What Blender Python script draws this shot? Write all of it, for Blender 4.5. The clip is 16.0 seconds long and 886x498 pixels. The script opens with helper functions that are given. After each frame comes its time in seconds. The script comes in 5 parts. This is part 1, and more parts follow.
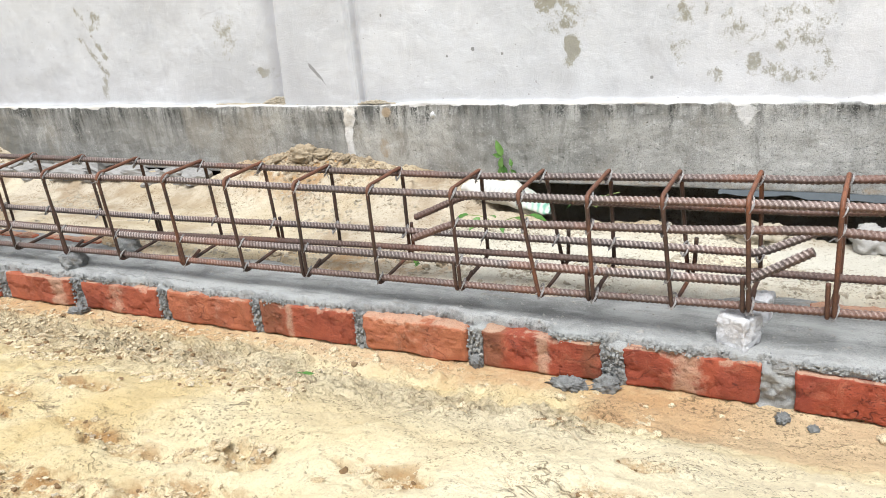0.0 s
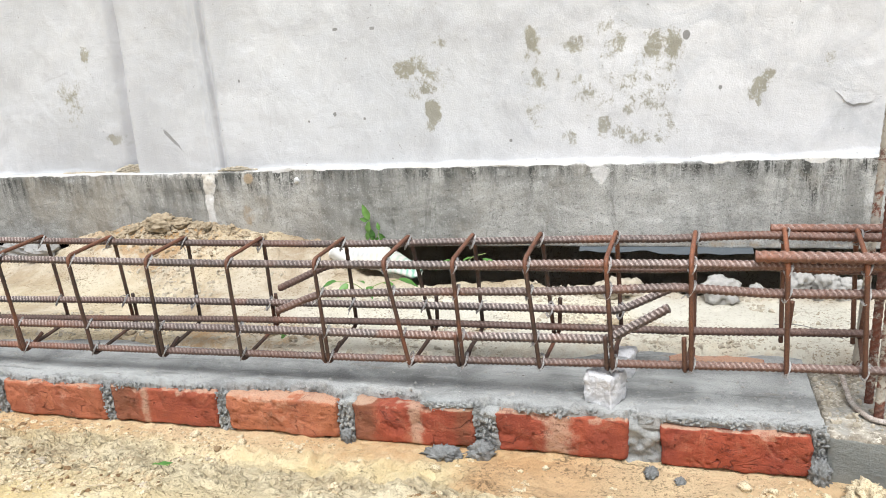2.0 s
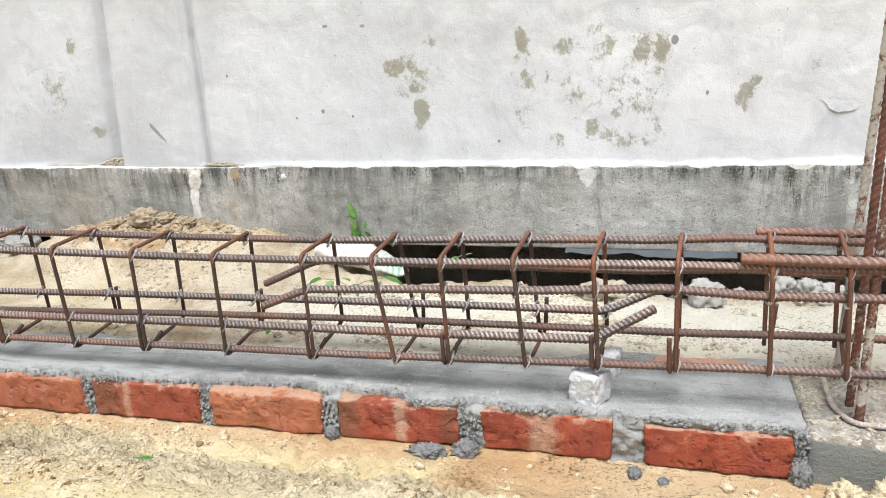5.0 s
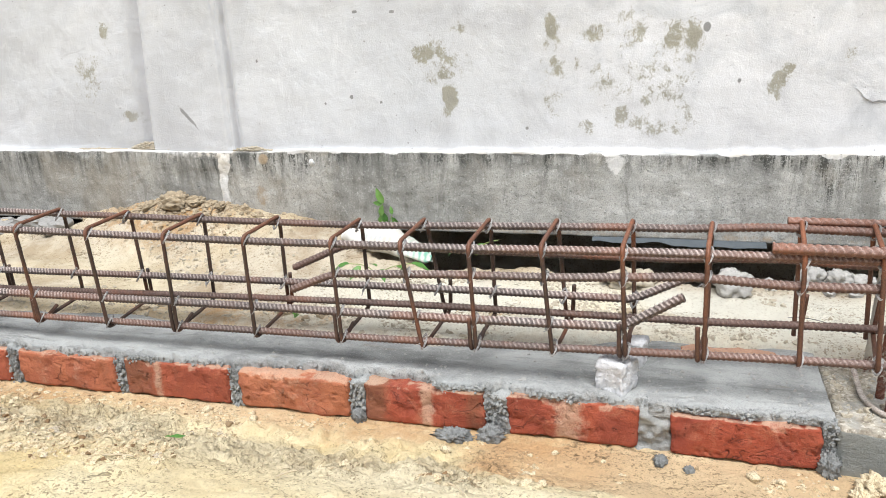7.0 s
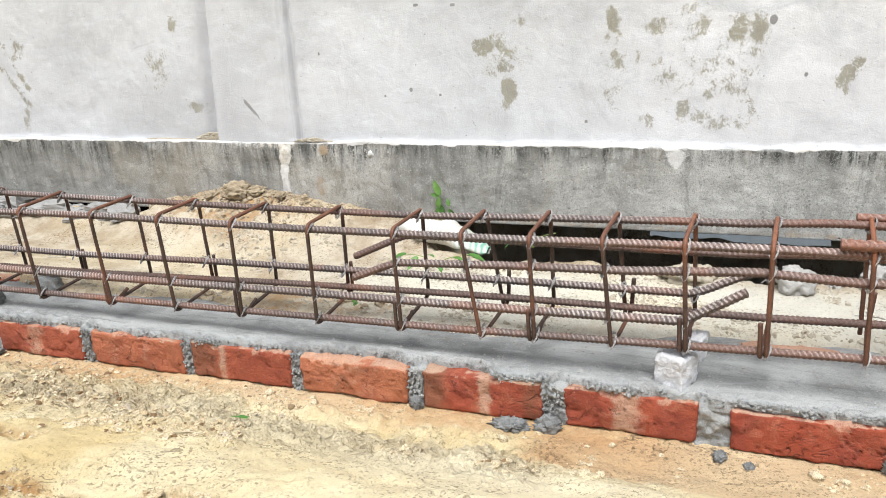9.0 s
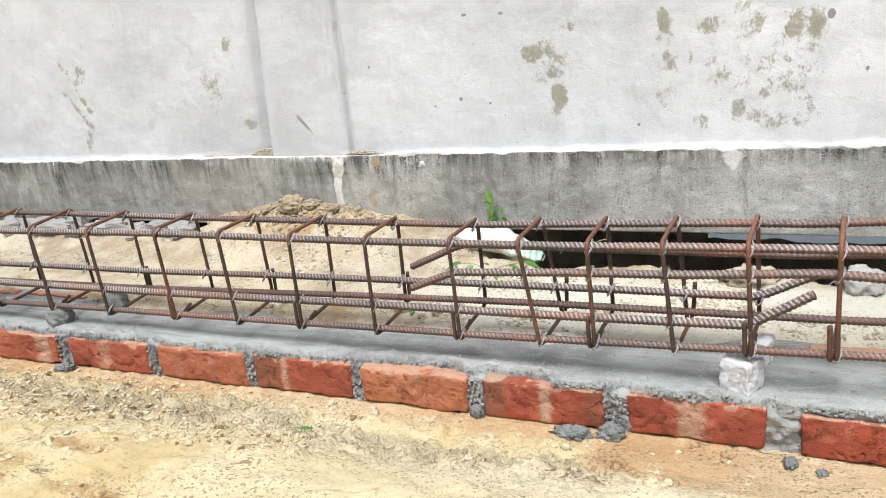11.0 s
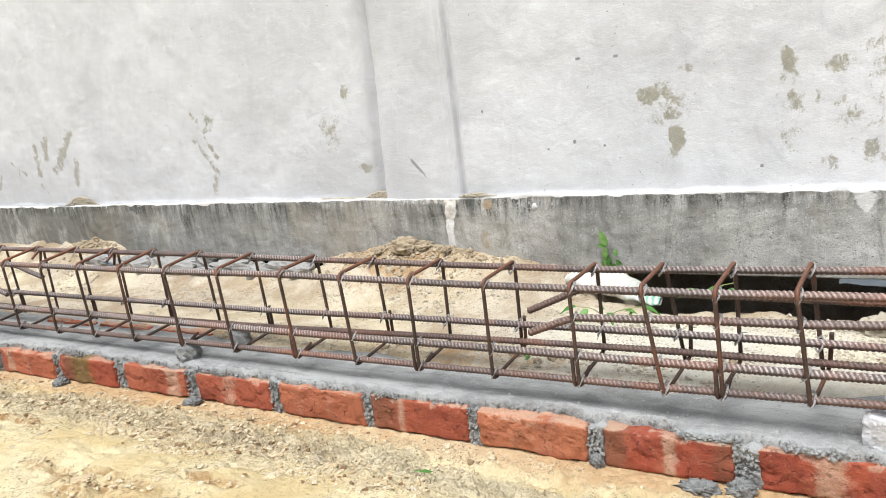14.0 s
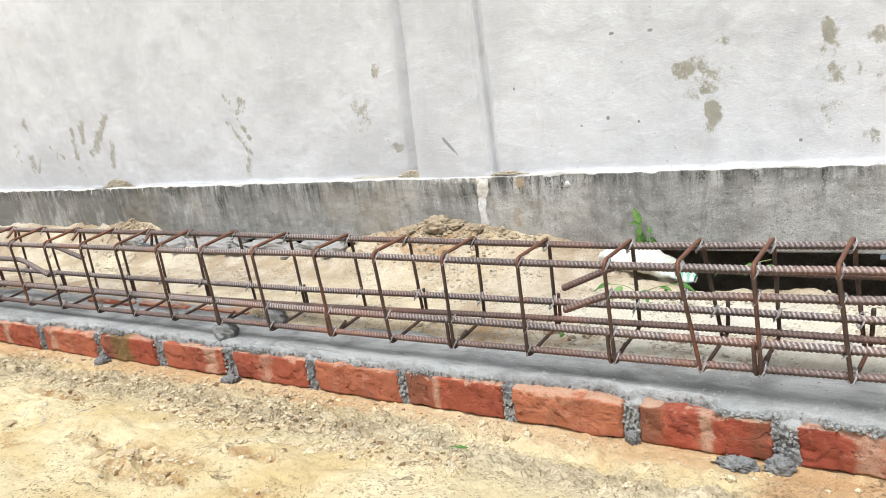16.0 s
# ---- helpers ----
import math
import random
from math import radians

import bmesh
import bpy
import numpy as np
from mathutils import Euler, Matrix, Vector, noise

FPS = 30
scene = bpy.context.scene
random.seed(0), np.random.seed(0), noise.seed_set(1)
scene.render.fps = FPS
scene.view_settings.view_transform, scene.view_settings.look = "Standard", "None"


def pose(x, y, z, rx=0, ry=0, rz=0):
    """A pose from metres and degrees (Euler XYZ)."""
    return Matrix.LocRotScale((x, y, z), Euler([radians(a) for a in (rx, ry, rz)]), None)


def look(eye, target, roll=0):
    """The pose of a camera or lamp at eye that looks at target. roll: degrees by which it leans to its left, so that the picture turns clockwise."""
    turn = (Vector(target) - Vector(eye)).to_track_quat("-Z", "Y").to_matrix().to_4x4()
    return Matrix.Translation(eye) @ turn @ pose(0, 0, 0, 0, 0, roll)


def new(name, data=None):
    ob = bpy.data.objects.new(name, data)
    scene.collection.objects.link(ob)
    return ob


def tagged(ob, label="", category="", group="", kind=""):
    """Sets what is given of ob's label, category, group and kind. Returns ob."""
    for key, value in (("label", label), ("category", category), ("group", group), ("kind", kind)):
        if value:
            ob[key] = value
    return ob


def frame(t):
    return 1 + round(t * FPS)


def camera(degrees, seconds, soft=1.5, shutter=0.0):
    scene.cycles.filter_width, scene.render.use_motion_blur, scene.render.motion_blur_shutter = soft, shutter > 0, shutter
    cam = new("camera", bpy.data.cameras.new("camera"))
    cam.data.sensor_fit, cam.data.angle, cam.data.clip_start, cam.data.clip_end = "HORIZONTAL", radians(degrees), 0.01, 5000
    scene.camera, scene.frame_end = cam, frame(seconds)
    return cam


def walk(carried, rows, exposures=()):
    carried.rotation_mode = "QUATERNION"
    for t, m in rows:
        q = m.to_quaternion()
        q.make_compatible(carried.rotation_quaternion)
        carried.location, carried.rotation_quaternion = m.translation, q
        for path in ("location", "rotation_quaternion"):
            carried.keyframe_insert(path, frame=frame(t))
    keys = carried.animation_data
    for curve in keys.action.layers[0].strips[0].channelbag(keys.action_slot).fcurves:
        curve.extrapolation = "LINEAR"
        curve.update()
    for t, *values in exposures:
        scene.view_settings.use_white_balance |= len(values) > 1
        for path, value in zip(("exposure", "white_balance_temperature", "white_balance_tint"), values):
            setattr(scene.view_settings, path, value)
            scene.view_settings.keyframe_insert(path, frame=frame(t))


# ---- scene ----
cam = camera(59.8, 16.0, 0.75)
PATH = [
    (0, (0.8, -1.179, 0.68), (-0.045, 0.481, -0.048), -5.9),
    (0.5, (0.804, -1.178, 0.684), (0.014, 0.517, -0.026), -6.0),
    (1, (0.808, -1.152, 0.685), (0.114, 0.598, 0.011), -5.8),
    (1.5, (0.812, -1.143, 0.692), (0.208, 0.655, 0.058), -5.4),
    (2, (0.807, -1.144, 0.689), (0.256, 0.676, 0.071), -4.9),
    (2.5, (0.807, -1.146, 0.688), (0.281, 0.685, 0.078), -4.4),
    (3, (0.801, -1.143, 0.682), (0.292, 0.692, 0.072), -4.0),
    (5.5, (0.797, -1.152, 0.681), (0.284, 0.68, 0.065), -3.3),
    (6, (0.794, -1.154, 0.681), (0.269, 0.673, 0.058), -3.3),
    (6.5, (0.792, -1.154, 0.68), (0.251, 0.666, 0.049), -3.3),
    (7, (0.79, -1.158, 0.68), (0.227, 0.651, 0.039), -3.3),
    (7.5, (0.789, -1.16, 0.676), (0.195, 0.634, 0.023), -3.3),
    (8, (0.786, -1.17, 0.678), (0.161, 0.613, 0.022), -3.2),
    (8.5, (0.78, -1.177, 0.679), (0.126, 0.597, 0.027), -3.2),
    (11, (0.761, -1.189, 0.687), (-0.036, 0.537, 0.066), -6.2),
    (11.5, (0.756, -1.19, 0.687), (-0.084, 0.523, 0.085), -6.6),
    (12, (0.74, -1.187, 0.692), (-0.147, 0.511, 0.118), -6.9),
    (12.5, (0.732, -1.194, 0.695), (-0.205, 0.488, 0.153), -7.2),
    (13, (0.736, -1.2, 0.703), (-0.245, 0.465, 0.185), -7.5),
    (13.5, (0.733, -1.206, 0.707), (-0.275, 0.447, 0.204), -7.6),
    (14, (0.728, -1.208, 0.706), (-0.297, 0.436, 0.207), -7.8),
    (14.5, (0.723, -1.211, 0.703), (-0.314, 0.424, 0.203), -8.1),
    (15, (0.723, -1.213, 0.706), (-0.331, 0.407, 0.193), -8.4),
    (15.5, (0.722, -1.216, 0.704), (-0.35, 0.389, 0.179), -8.6),
    (16, (0.721, -1.216, 0.703), (-0.367, 0.374, 0.166), -8.8),
]
walk(cam, [(t, look(eye, target, roll)) for t, eye, target, roll in PATH], ((0.0, 0.37, 6200.0, 9.0),))

# ---- world and light: bright overcast sky with a weak, wide sun ----
world = bpy.data.worlds.new("overcast_sky")
scene.world = world
world.use_nodes = True
wn = world.node_tree.nodes
wl = world.node_tree.links
sky = wn.new("ShaderNodeTexSky")
sky.sky_type = "NISHITA"
sky.sun_disc = False
sky.sun_elevation = radians(62)
sky.sun_rotation = radians(200)
sky.dust_density = 4.0
soften = wn.new("ShaderNodeHueSaturation")
soften.inputs["Saturation"].default_value = 0.55
wl.new(sky.outputs["Color"], soften.inputs["Color"])
wl.new(soften.outputs["Color"], wn["Background"].inputs["Color"])
wn["Background"].inputs["Strength"].default_value = 0.08
sun = new("sun", bpy.data.lights.new("sun", "SUN"))
sun.data.energy, sun.data.angle, sun.data.color = 3.5, radians(32), (1.0, 0.985, 0.965)
sun.matrix_world = look((0.5, -1.7, 4.0), (0, 0, 0))


# ---- numeric noise ----
def lattice(ix, iy, iz, seed):
    h = (ix.astype(np.int64) * 374761393 + iy.astype(np.int64) * 668265263 + iz.astype(np.int64) * 1274126177 + seed * 362437) & 0xFFFFFFFF
    h = ((h ^ (h >> 13)) * 1274126177) & 0xFFFFFFFF
    h = ((h ^ (h >> 16)) * 2146121005) & 0xFFFFFFFF
    return ((h ^ (h >> 15)) & 0xFFFFFF) / float(0xFFFFFF)


def value_noise(x, y, z=0.0, seed=0):
    """Smooth value noise, -1 to 1."""
    x, y, z = np.broadcast_arrays(np.asarray(x, float), np.asarray(y, float), np.asarray(z, float))
    ix, iy, iz = np.floor(x), np.floor(y), np.floor(z)
    fx, fy, fz = x - ix, y - iy, z - iz
    fx, fy, fz = (f * f * f * (f * (f * 6 - 15) + 10) for f in (fx, fy, fz))
    total = 0
    for dx in (0, 1):
        for dy in (0, 1):
            for dz in (0, 1):
                w = (fx if dx else 1 - fx) * (fy if dy else 1 - fy) * (fz if dz else 1 - fz)
                total = total + w * lattice(ix + dx, iy + dy, iz + dz, seed)
    return total * 2 - 1


def fbm(x, y, z=0.0, octaves=4, seed=0, gain=0.5):
    total, a, f = 0, 1.0, 1.0
    for o in range(octaves):
        total = total + a * value_noise(np.asarray(x) * f, np.asarray(y) * f, np.asarray(z) * f, seed + o * 17)
        a, f = a * gain, f * 2.03
    return total


def step(a, b, v):
    t = np.clip((np.asarray(v, float) - a) / (b - a), 0, 1)
    return t * t * (3 - 2 * t)


# ---- mesh helpers ----
def mesh_from(name, verts, quads, smooth=True, attributes=None):
    me = bpy.data.meshes.new(name)
    verts, quads = np.asarray(verts, float), np.asarray(quads, np.int32)
    n = quads.shape[1]
    me.vertices.add(len(verts))
    me.vertices.foreach_set("co", verts.ravel())
    me.loops.add(quads.size)
    me.loops.foreach_set("vertex_index", quads.ravel())
    me.polygons.add(len(quads))
    me.polygons.foreach_set("loop_start", np.arange(0, quads.size, n, dtype=np.int32))
    me.polygons.foreach_set("loop_total", np.full(len(quads), n, dtype=np.int32))
    me.polygons.foreach_set("use_smooth", np.full(len(quads), smooth, dtype=bool))
    for key, values in (attributes or {}).items():
        layer = me.attributes.new(key, "FLOAT", "POINT")
        layer.data.foreach_set("value", np.asarray(values, np.float32).ravel())
    me.update(calc_edges=True)
    return me


def grid_quads(nu, nv, offset=0):
    i = np.arange(nu * nv).reshape(nu, nv) + offset
    return np.stack([i[:-1, :-1], i[1:, :-1], i[1:, 1:], i[:-1, 1:]], -1).reshape(-1, 4)


def dress(me, material):
    if material and not me.materials:
        me.materials.append(material)
    return me


def part(name, data, material, parent, label=""):
    """One mesh (a bmesh or mesh data) as one object under a thing or a part."""
    if isinstance(data, bmesh.types.BMesh):
        me = bpy.data.meshes.new(name)
        data.to_mesh(me)
        data.free()
        data = me
    ob = new(name, dress(data, material))
    ob.parent = parent
    if label:
        ob["label"] = label
    return ob


def thing(name, data, material, label, category, group="", kind=""):
    if isinstance(data, bmesh.types.BMesh):
        me = bpy.data.meshes.new(name)
        data.to_mesh(me)
        data.free()
        data = me
    return tagged(new(name, dress(data, material) if data else None), label, category, group, kind)


def tube(points, radius, sides=12, ref=(0, 0, 1), rib=0.0, pitch=0.01, lean=1.7, caps=True, seam=1.0, wear=False):
    """A bar along points (n x 3), with crescent ribs and two long seams when rib > 0."""
    p = np.asarray(points, float)
    n = len(p)
    tan = np.gradient(p, axis=0)
    tan /= np.linalg.norm(tan, axis=1)[:, None]
    side = np.cross(tan, np.asarray(ref, float))
    side /= np.linalg.norm(side, axis=1)[:, None]
    up = np.cross(side, tan)
    s = np.concatenate([[0], np.cumsum(np.linalg.norm(np.diff(p, axis=0), axis=1))])
    th = np.arange(sides) * 2 * np.pi / sides
    r = np.full((n, sides), float(radius))
    worn = np.zeros((n, sides))
    if rib:
        half = np.where(th < np.pi, th, th - np.pi) / np.pi
        phase = s[:, None] / pitch + lean * half[None, :] * np.where(th < np.pi, 1, -1)[None, :] + 0.5 * (th >= np.pi)[None, :]
        ridge = np.clip(np.cos(2 * np.pi * phase) - 0.02, 0, 1) ** 0.75
        r = r + rib * ridge * np.abs(np.sin(th))[None, :] ** 0.5
        # Paler upper half: dust, with the underside's shade put into the colour too.
        dust_light = (0.35 + 0.65 * (np.sin(th) > -0.2))[None, :]
        worn = (0.07 + 0.93 * ridge) * dust_light * np.abs(np.sin(th))[None, :] ** 0.3
        r = r + seam * rib * np.clip(np.abs(np.cos(th)) - 0.93, 0, 1)[None, :] * 12
        r = r + 0.00018 * fbm(p[:, :1] * 160 + 7, th[None, :] * 3, p[:, 2:3] * 160, 2, 5)
    v = p[:, None, :] + r[:, :, None] * (np.cos(th)[None, :, None] * side[:, None, :] + np.sin(th)[None, :, None] * up[:, None, :])
    v = v.reshape(-1, 3)
    i = np.arange(n * sides).reshape(n, sides)
    j = np.roll(i, -1, axis=1)
    q = np.stack([i[:-1], j[:-1], j[1:], i[1:]], -1).reshape(-1, 4)
    if caps:
        c0, c1 = len(v), len(v) + 1
        v = np.vstack([v, p[0], p[-1]])
        a = np.arange(0, sides, 2)
        b, c = (a + 1) % sides, (a + 2) % sides
        e = (n - 1) * sides
        q = np.vstack([q, np.stack([np.full(len(a), c0), c, b, a], -1), np.stack([np.full(len(a), c1), a + e, b + e, c + e], -1)])
    return (v, q, np.concatenate([np.clip(worn, 0, 1).ravel(), np.zeros(len(v) - worn.size)])) if wear else (v, q)


def rounded(points, radius, step_len, closed=False):
    """A polyline with its corners rounded, sampled evenly."""
    p = [Vector(a) for a in points]
    out = []
    n = len(p)
    for k in range(n):
        if not closed and k in (0, n - 1):
            out.append(p[k])
            continue
        a, b, c = p[k - 1], p[k], p[(k + 1) % n]
        r = min(radius, (a - b).length * 0.45, (c - b).length * 0.45)
        s0, s1 = b + (a - b).normalized() * r, b + (c - b).normalized() * r
        for i in range(7):
            t = i / 6
            out.append(s0 * (1 - t) ** 2 + b * 2 * t * (1 - t) + s1 * t * t)
    if closed:
        out.append(out[0])
    q = np.array([tuple(a) for a in out])
    s = np.concatenate([[0], np.cumsum(np.linalg.norm(np.diff(q, axis=0), axis=1))])
    keep = np.concatenate([[True], np.diff(s) > 1e-7])
    q, s = q[keep], s[keep]
    m = max(2, int(round(s[-1] / step_len)))
    u = np.linspace(0, s[-1], m + 1)
    return np.stack([np.interp(u, s, q[:, a]) for a in range(3)], -1)


def join(pieces):
    vs, qs, off = [], [], 0
    for v, q in pieces:
        vs.append(v)
        qs.append(np.asarray(q) + off)
        off += len(v)
    return np.vstack(vs), np.vstack(qs)


def lump(size, seed, rough=0.25, nu=14, nv=9, freq=2.0, boxy=1.0):
    """A broken lump about size (x, y, z) across, its middle at the origin."""
    th = np.arange(nu) * 2 * np.pi / nu
    ph = np.linspace(0.0, np.pi, nv)
    t, p = np.meshgrid(th, ph, indexing="ij")
    d = np.stack([np.sin(p) * np.cos(t), np.sin(p) * np.sin(t), np.cos(p)], -1)
    if boxy > 1:
        d = d / (np.sum(np.abs(d) ** (2 * boxy), -1, keepdims=True) ** (1 / (2 * boxy)))
    r = 1 + rough * fbm(d[..., 0] * freq + seed * 3.7, d[..., 1] * freq + seed * 1.3, d[..., 2] * freq + 9, 4, seed)
    v = (d * r[..., None] * np.asarray(size) / 2).reshape(-1, 3)
    i = np.arange(nu * nv).reshape(nu, nv)
    j = np.roll(i, -1, axis=0)
    q = np.stack([i[:, :-1], i[:, 1:], j[:, 1:], j[:, :-1]], -1).reshape(-1, 4)
    return v, q


def block(x0, x1, y0, y1, z0, z1, nx, ny, nz, soft, seed, rough, freq, skew=0.0):
    """A closed box of worn faces: edges rounded by soft, surface uneven by rough."""
    size = np.array([x1 - x0, y1 - y0, z1 - z0])
    mid = np.array([x0 + x1, y0 + y1, z0 + z1]) / 2
    faces = []
    for ax, (na, nb) in enumerate(((ny, nz), (nz, nx), (nx, ny))):
        for sgn in (-1, 1):
            a, b = np.meshgrid(np.linspace(-1, 1, na + 1), np.linspace(-1, 1, nb + 1), indexing="ij")
            c = np.full_like(a, sgn)
            u = [None, None, None]
            u[ax], u[(ax + 1) % 3], u[(ax + 2) % 3] = c, a, b
            q = grid_quads(na + 1, nb + 1)
            faces.append((np.stack(u, -1).reshape(-1, 3), q if sgn > 0 else q[:, ::-1]))
    v, q = join(faces)
    half = size / 2
    p = v * half
    core = np.clip(p, -(half - soft), half - soft)
    d = p - core
    ln = np.linalg.norm(d, axis=1, keepdims=True)
    nrm = np.where(ln > 1e-9, d / np.maximum(ln, 1e-9), 0)
    p = core + nrm * soft
    n = fbm(p[:, 0] * freq + seed * 5.1, p[:, 1] * freq, p[:, 2] * freq + seed, 4, seed)
    p = p + nrm * (rough * n)[:, None]
    p[:, 2] += skew * p[:, 0]
    key = np.round(v * 1e4).astype(np.int64)
    _, first, inv = np.unique(key, axis=0, return_index=True, return_inverse=True)
    return p[first] + mid, inv.ravel()[q]


# ---- materials ----
def material(name, rough=0.8, metal=0.0):
    m = bpy.data.materials.new(name)
    m.use_nodes = True
    b = m.node_tree.nodes["Principled BSDF"]
    b.inputs["Roughness"].default_value = rough
    b.inputs["Metallic"].default_value = metal
    return m, m.node_tree.nodes, m.node_tree.links, b


class Nodes:
    """Short hand for building node trees."""

    def __init__(self, m):
        self.n, self.l = m.node_tree.nodes, m.node_tree.links
        self.co = self.n.new("ShaderNodeTexCoord").outputs["Object"]

    def scaled(self, s):
        v = self.n.new("ShaderNodeMapping")
        v.inputs["Scale"].default_value = s
        self.l.new(self.co, v.inputs["Vector"])
        return v.outputs["Vector"]

    def noise(self, scale, detail=4.0, rough=0.6, vec=None, warp=0.0):
        t = self.n.new("ShaderNodeTexNoise")
        t.inputs["Scale"].default_value = scale
        t.inputs["Detail"].default_value = detail
        t.inputs["Roughness"].default_value = rough
        t.inputs["Distortion"].default_value = warp
        self.l.new(vec or self.co, t.inputs["Vector"])
        return t.outputs["Fac"]

    def cells(self, scale, vec=None):
        t = self.n.new("ShaderNodeTexVoronoi")
        t.inputs["Scale"].default_value = scale
        self.l.new(vec or self.co, t.inputs["Vector"])
        return t.outputs["Distance"]

    def ramp(self, fac, lo, hi):
        r = self.n.new("ShaderNodeMapRange")
        r.interpolation_type = "SMOOTHSTEP"
        r.inputs["From Min"].default_value, r.inputs["From Max"].default_value = lo, hi
        self.l.new(fac, r.inputs["Value"])
        return r.outputs["Result"]

    def math(self, op, a, b):
        m = self.n.new("ShaderNodeMath")
        m.operation = op
        for k, v in enumerate((a, b)):
            if isinstance(v, (int, float)):
                m.inputs[k].default_value = v
            else:
                self.l.new(v, m.inputs[k])
        return m.outputs[0]

    def mix(self, fac, a, b):
        m = self.n.new("ShaderNodeMix")
        m.data_type = "RGBA"
        for s, v in ((m.inputs[0], fac), (m.inputs[6], a), (m.inputs[7], b)):
            if isinstance(v, (int, float)):
                s.default_value = v
            elif isinstance(v, tuple):
                s.default_value = (*v, 1)
            else:
                self.l.new(v, s)
        return m.outputs[2]

    def speck(self, scale, lo=0.52, hi=0.60, amount=1.0):
        return self.math("MULTIPLY", self.ramp(self.noise(scale, 2, 0.6), lo, hi), amount)

    def crack(self, scale, width, warp=0.6, vec=None, detail=5):
        """Thin wandering lines: 1 on the line."""
        d = self.math("ABSOLUTE", self.math("SUBTRACT", self.noise(scale, detail, 0.62, vec, warp), 0.5), 0.0)
        return self.ramp(d, width, width * 0.25)

    def attr(self, name):
        a = self.n.new("ShaderNodeAttribute")
        a.attribute_name = name
        return a.outputs["Fac"]

    def random(self):
        return self.n.new("ShaderNodeObjectInfo").outputs["Random"]

    def island(self):
        return self.n.new("ShaderNodeNewGeometry").outputs["Random Per Island"]

    def bump(self, height, strength, distance, normal=None):
        b = self.n.new("ShaderNodeBump")
        b.inputs["Strength"].default_value, b.inputs["Distance"].default_value = strength, distance
        self.l.new(height, b.inputs["Height"])
        if normal:
            self.l.new(normal, b.inputs["Normal"])
        return b.outputs["Normal"]


def finish(N, bsdf, colour, normal=None, rough=None):
    N.l.new(colour, bsdf.inputs["Base Color"])
    if normal:
        N.l.new(normal, bsdf.inputs["Normal"])
    if rough:
        N.l.new(rough, bsdf.inputs["Roughness"])


def plaster_material():
    m, n, l, b = material("lime_washed_plaster", 0.92)
    N = Nodes(m)
    big, mid, fine = N.noise(2.2, 5, 0.6, warp=0.8), N.noise(9, 5, 0.65, warp=0.9), N.noise(210, 3, 0.65)
    c = N.mix(N.ramp(big, 0.32, 0.68), (0.530, 0.540, 0.555), (0.655, 0.665, 0.678))
    c = N.mix(N.math("MULTIPLY", N.attr("wash"), N.math("MULTIPLY", N.ramp(N.noise(5, 5, 0.7, warp=1.0), 0.30, 0.55), 0.8)), c, (0.755, 0.752, 0.757))
    c = N.mix(N.math("MULTIPLY", N.ramp(mid, 0.47, 0.72), 0.45), c, (0.48, 0.48, 0.495))
    c = N.mix(N.math("MULTIPLY", N.ramp(N.noise(30, 4, 0.7, warp=1.2), 0.55, 0.75), 0.4), c, (0.765, 0.765, 0.77))
    c = N.mix(N.math("MULTIPLY", N.ramp(N.noise(16, 6, 0.75, N.scaled((0.5, 1.0, 1.6)), 1.4), 0.58, 0.72), 0.42), c, (0.43, 0.425, 0.43))
    c = N.mix(N.speck(240, 0.58, 0.68, 0.13), c, (0.42, 0.415, 0.42))
    c = N.mix(N.speck(95, 0.725, 0.75, 0.75), c, (0.25, 0.24, 0.23))
    worn = N.math("ADD", N.noise(70, 8, 0.92, N.scaled((1.2, 1.0, 0.8)), 0.4), N.math("MULTIPLY", N.noise(24, 3), 0.5))
    worn = N.math("ADD", worn, N.math("MULTIPLY", N.math("SUBTRACT", N.noise(330, 3, 0.7), 0.5), 0.22))
    edge = N.math("ADD", N.attr("stain"), N.math("MULTIPLY", N.math("SUBTRACT", worn, 0.77), 4.2))
    edge = N.math("MULTIPLY", edge, N.ramp(N.attr("stain"), 0.02, 0.10))
    c = N.mix(N.math("MULTIPLY", N.ramp(edge, 0.28, 0.66), 0.85), c, N.mix(N.noise(32, 4), (0.18, 0.165, 0.11), (0.38, 0.355, 0.265)))
    dirt = N.math("ADD", N.attr("soot"), N.math("MULTIPLY", N.math("SUBTRACT", N.noise(70, 4, 0.7), 0.5), 0.9))
    c = N.mix(N.math("MULTIPLY", N.ramp(dirt, 0.4, 0.7), 0.85), c, (0.19, 0.185, 0.175))
    # Greyer damp plaster, plus the pilaster's edge shade put into the colour.
    damp_shade = N.math("MULTIPLY", N.attr("damp_shade"), N.ramp(mid, 0.2, 0.55))
    c = N.mix(N.math("MULTIPLY", damp_shade, 0.65), c, (0.45, 0.45, 0.465))
    nb = N.bump(fine, 0.35, 0.0022, N.bump(N.noise(38, 6, 0.75, warp=1.4), 0.28, 0.004, N.bump(mid, 0.35, 0.006)))
    finish(N, b, c, nb)
    return m


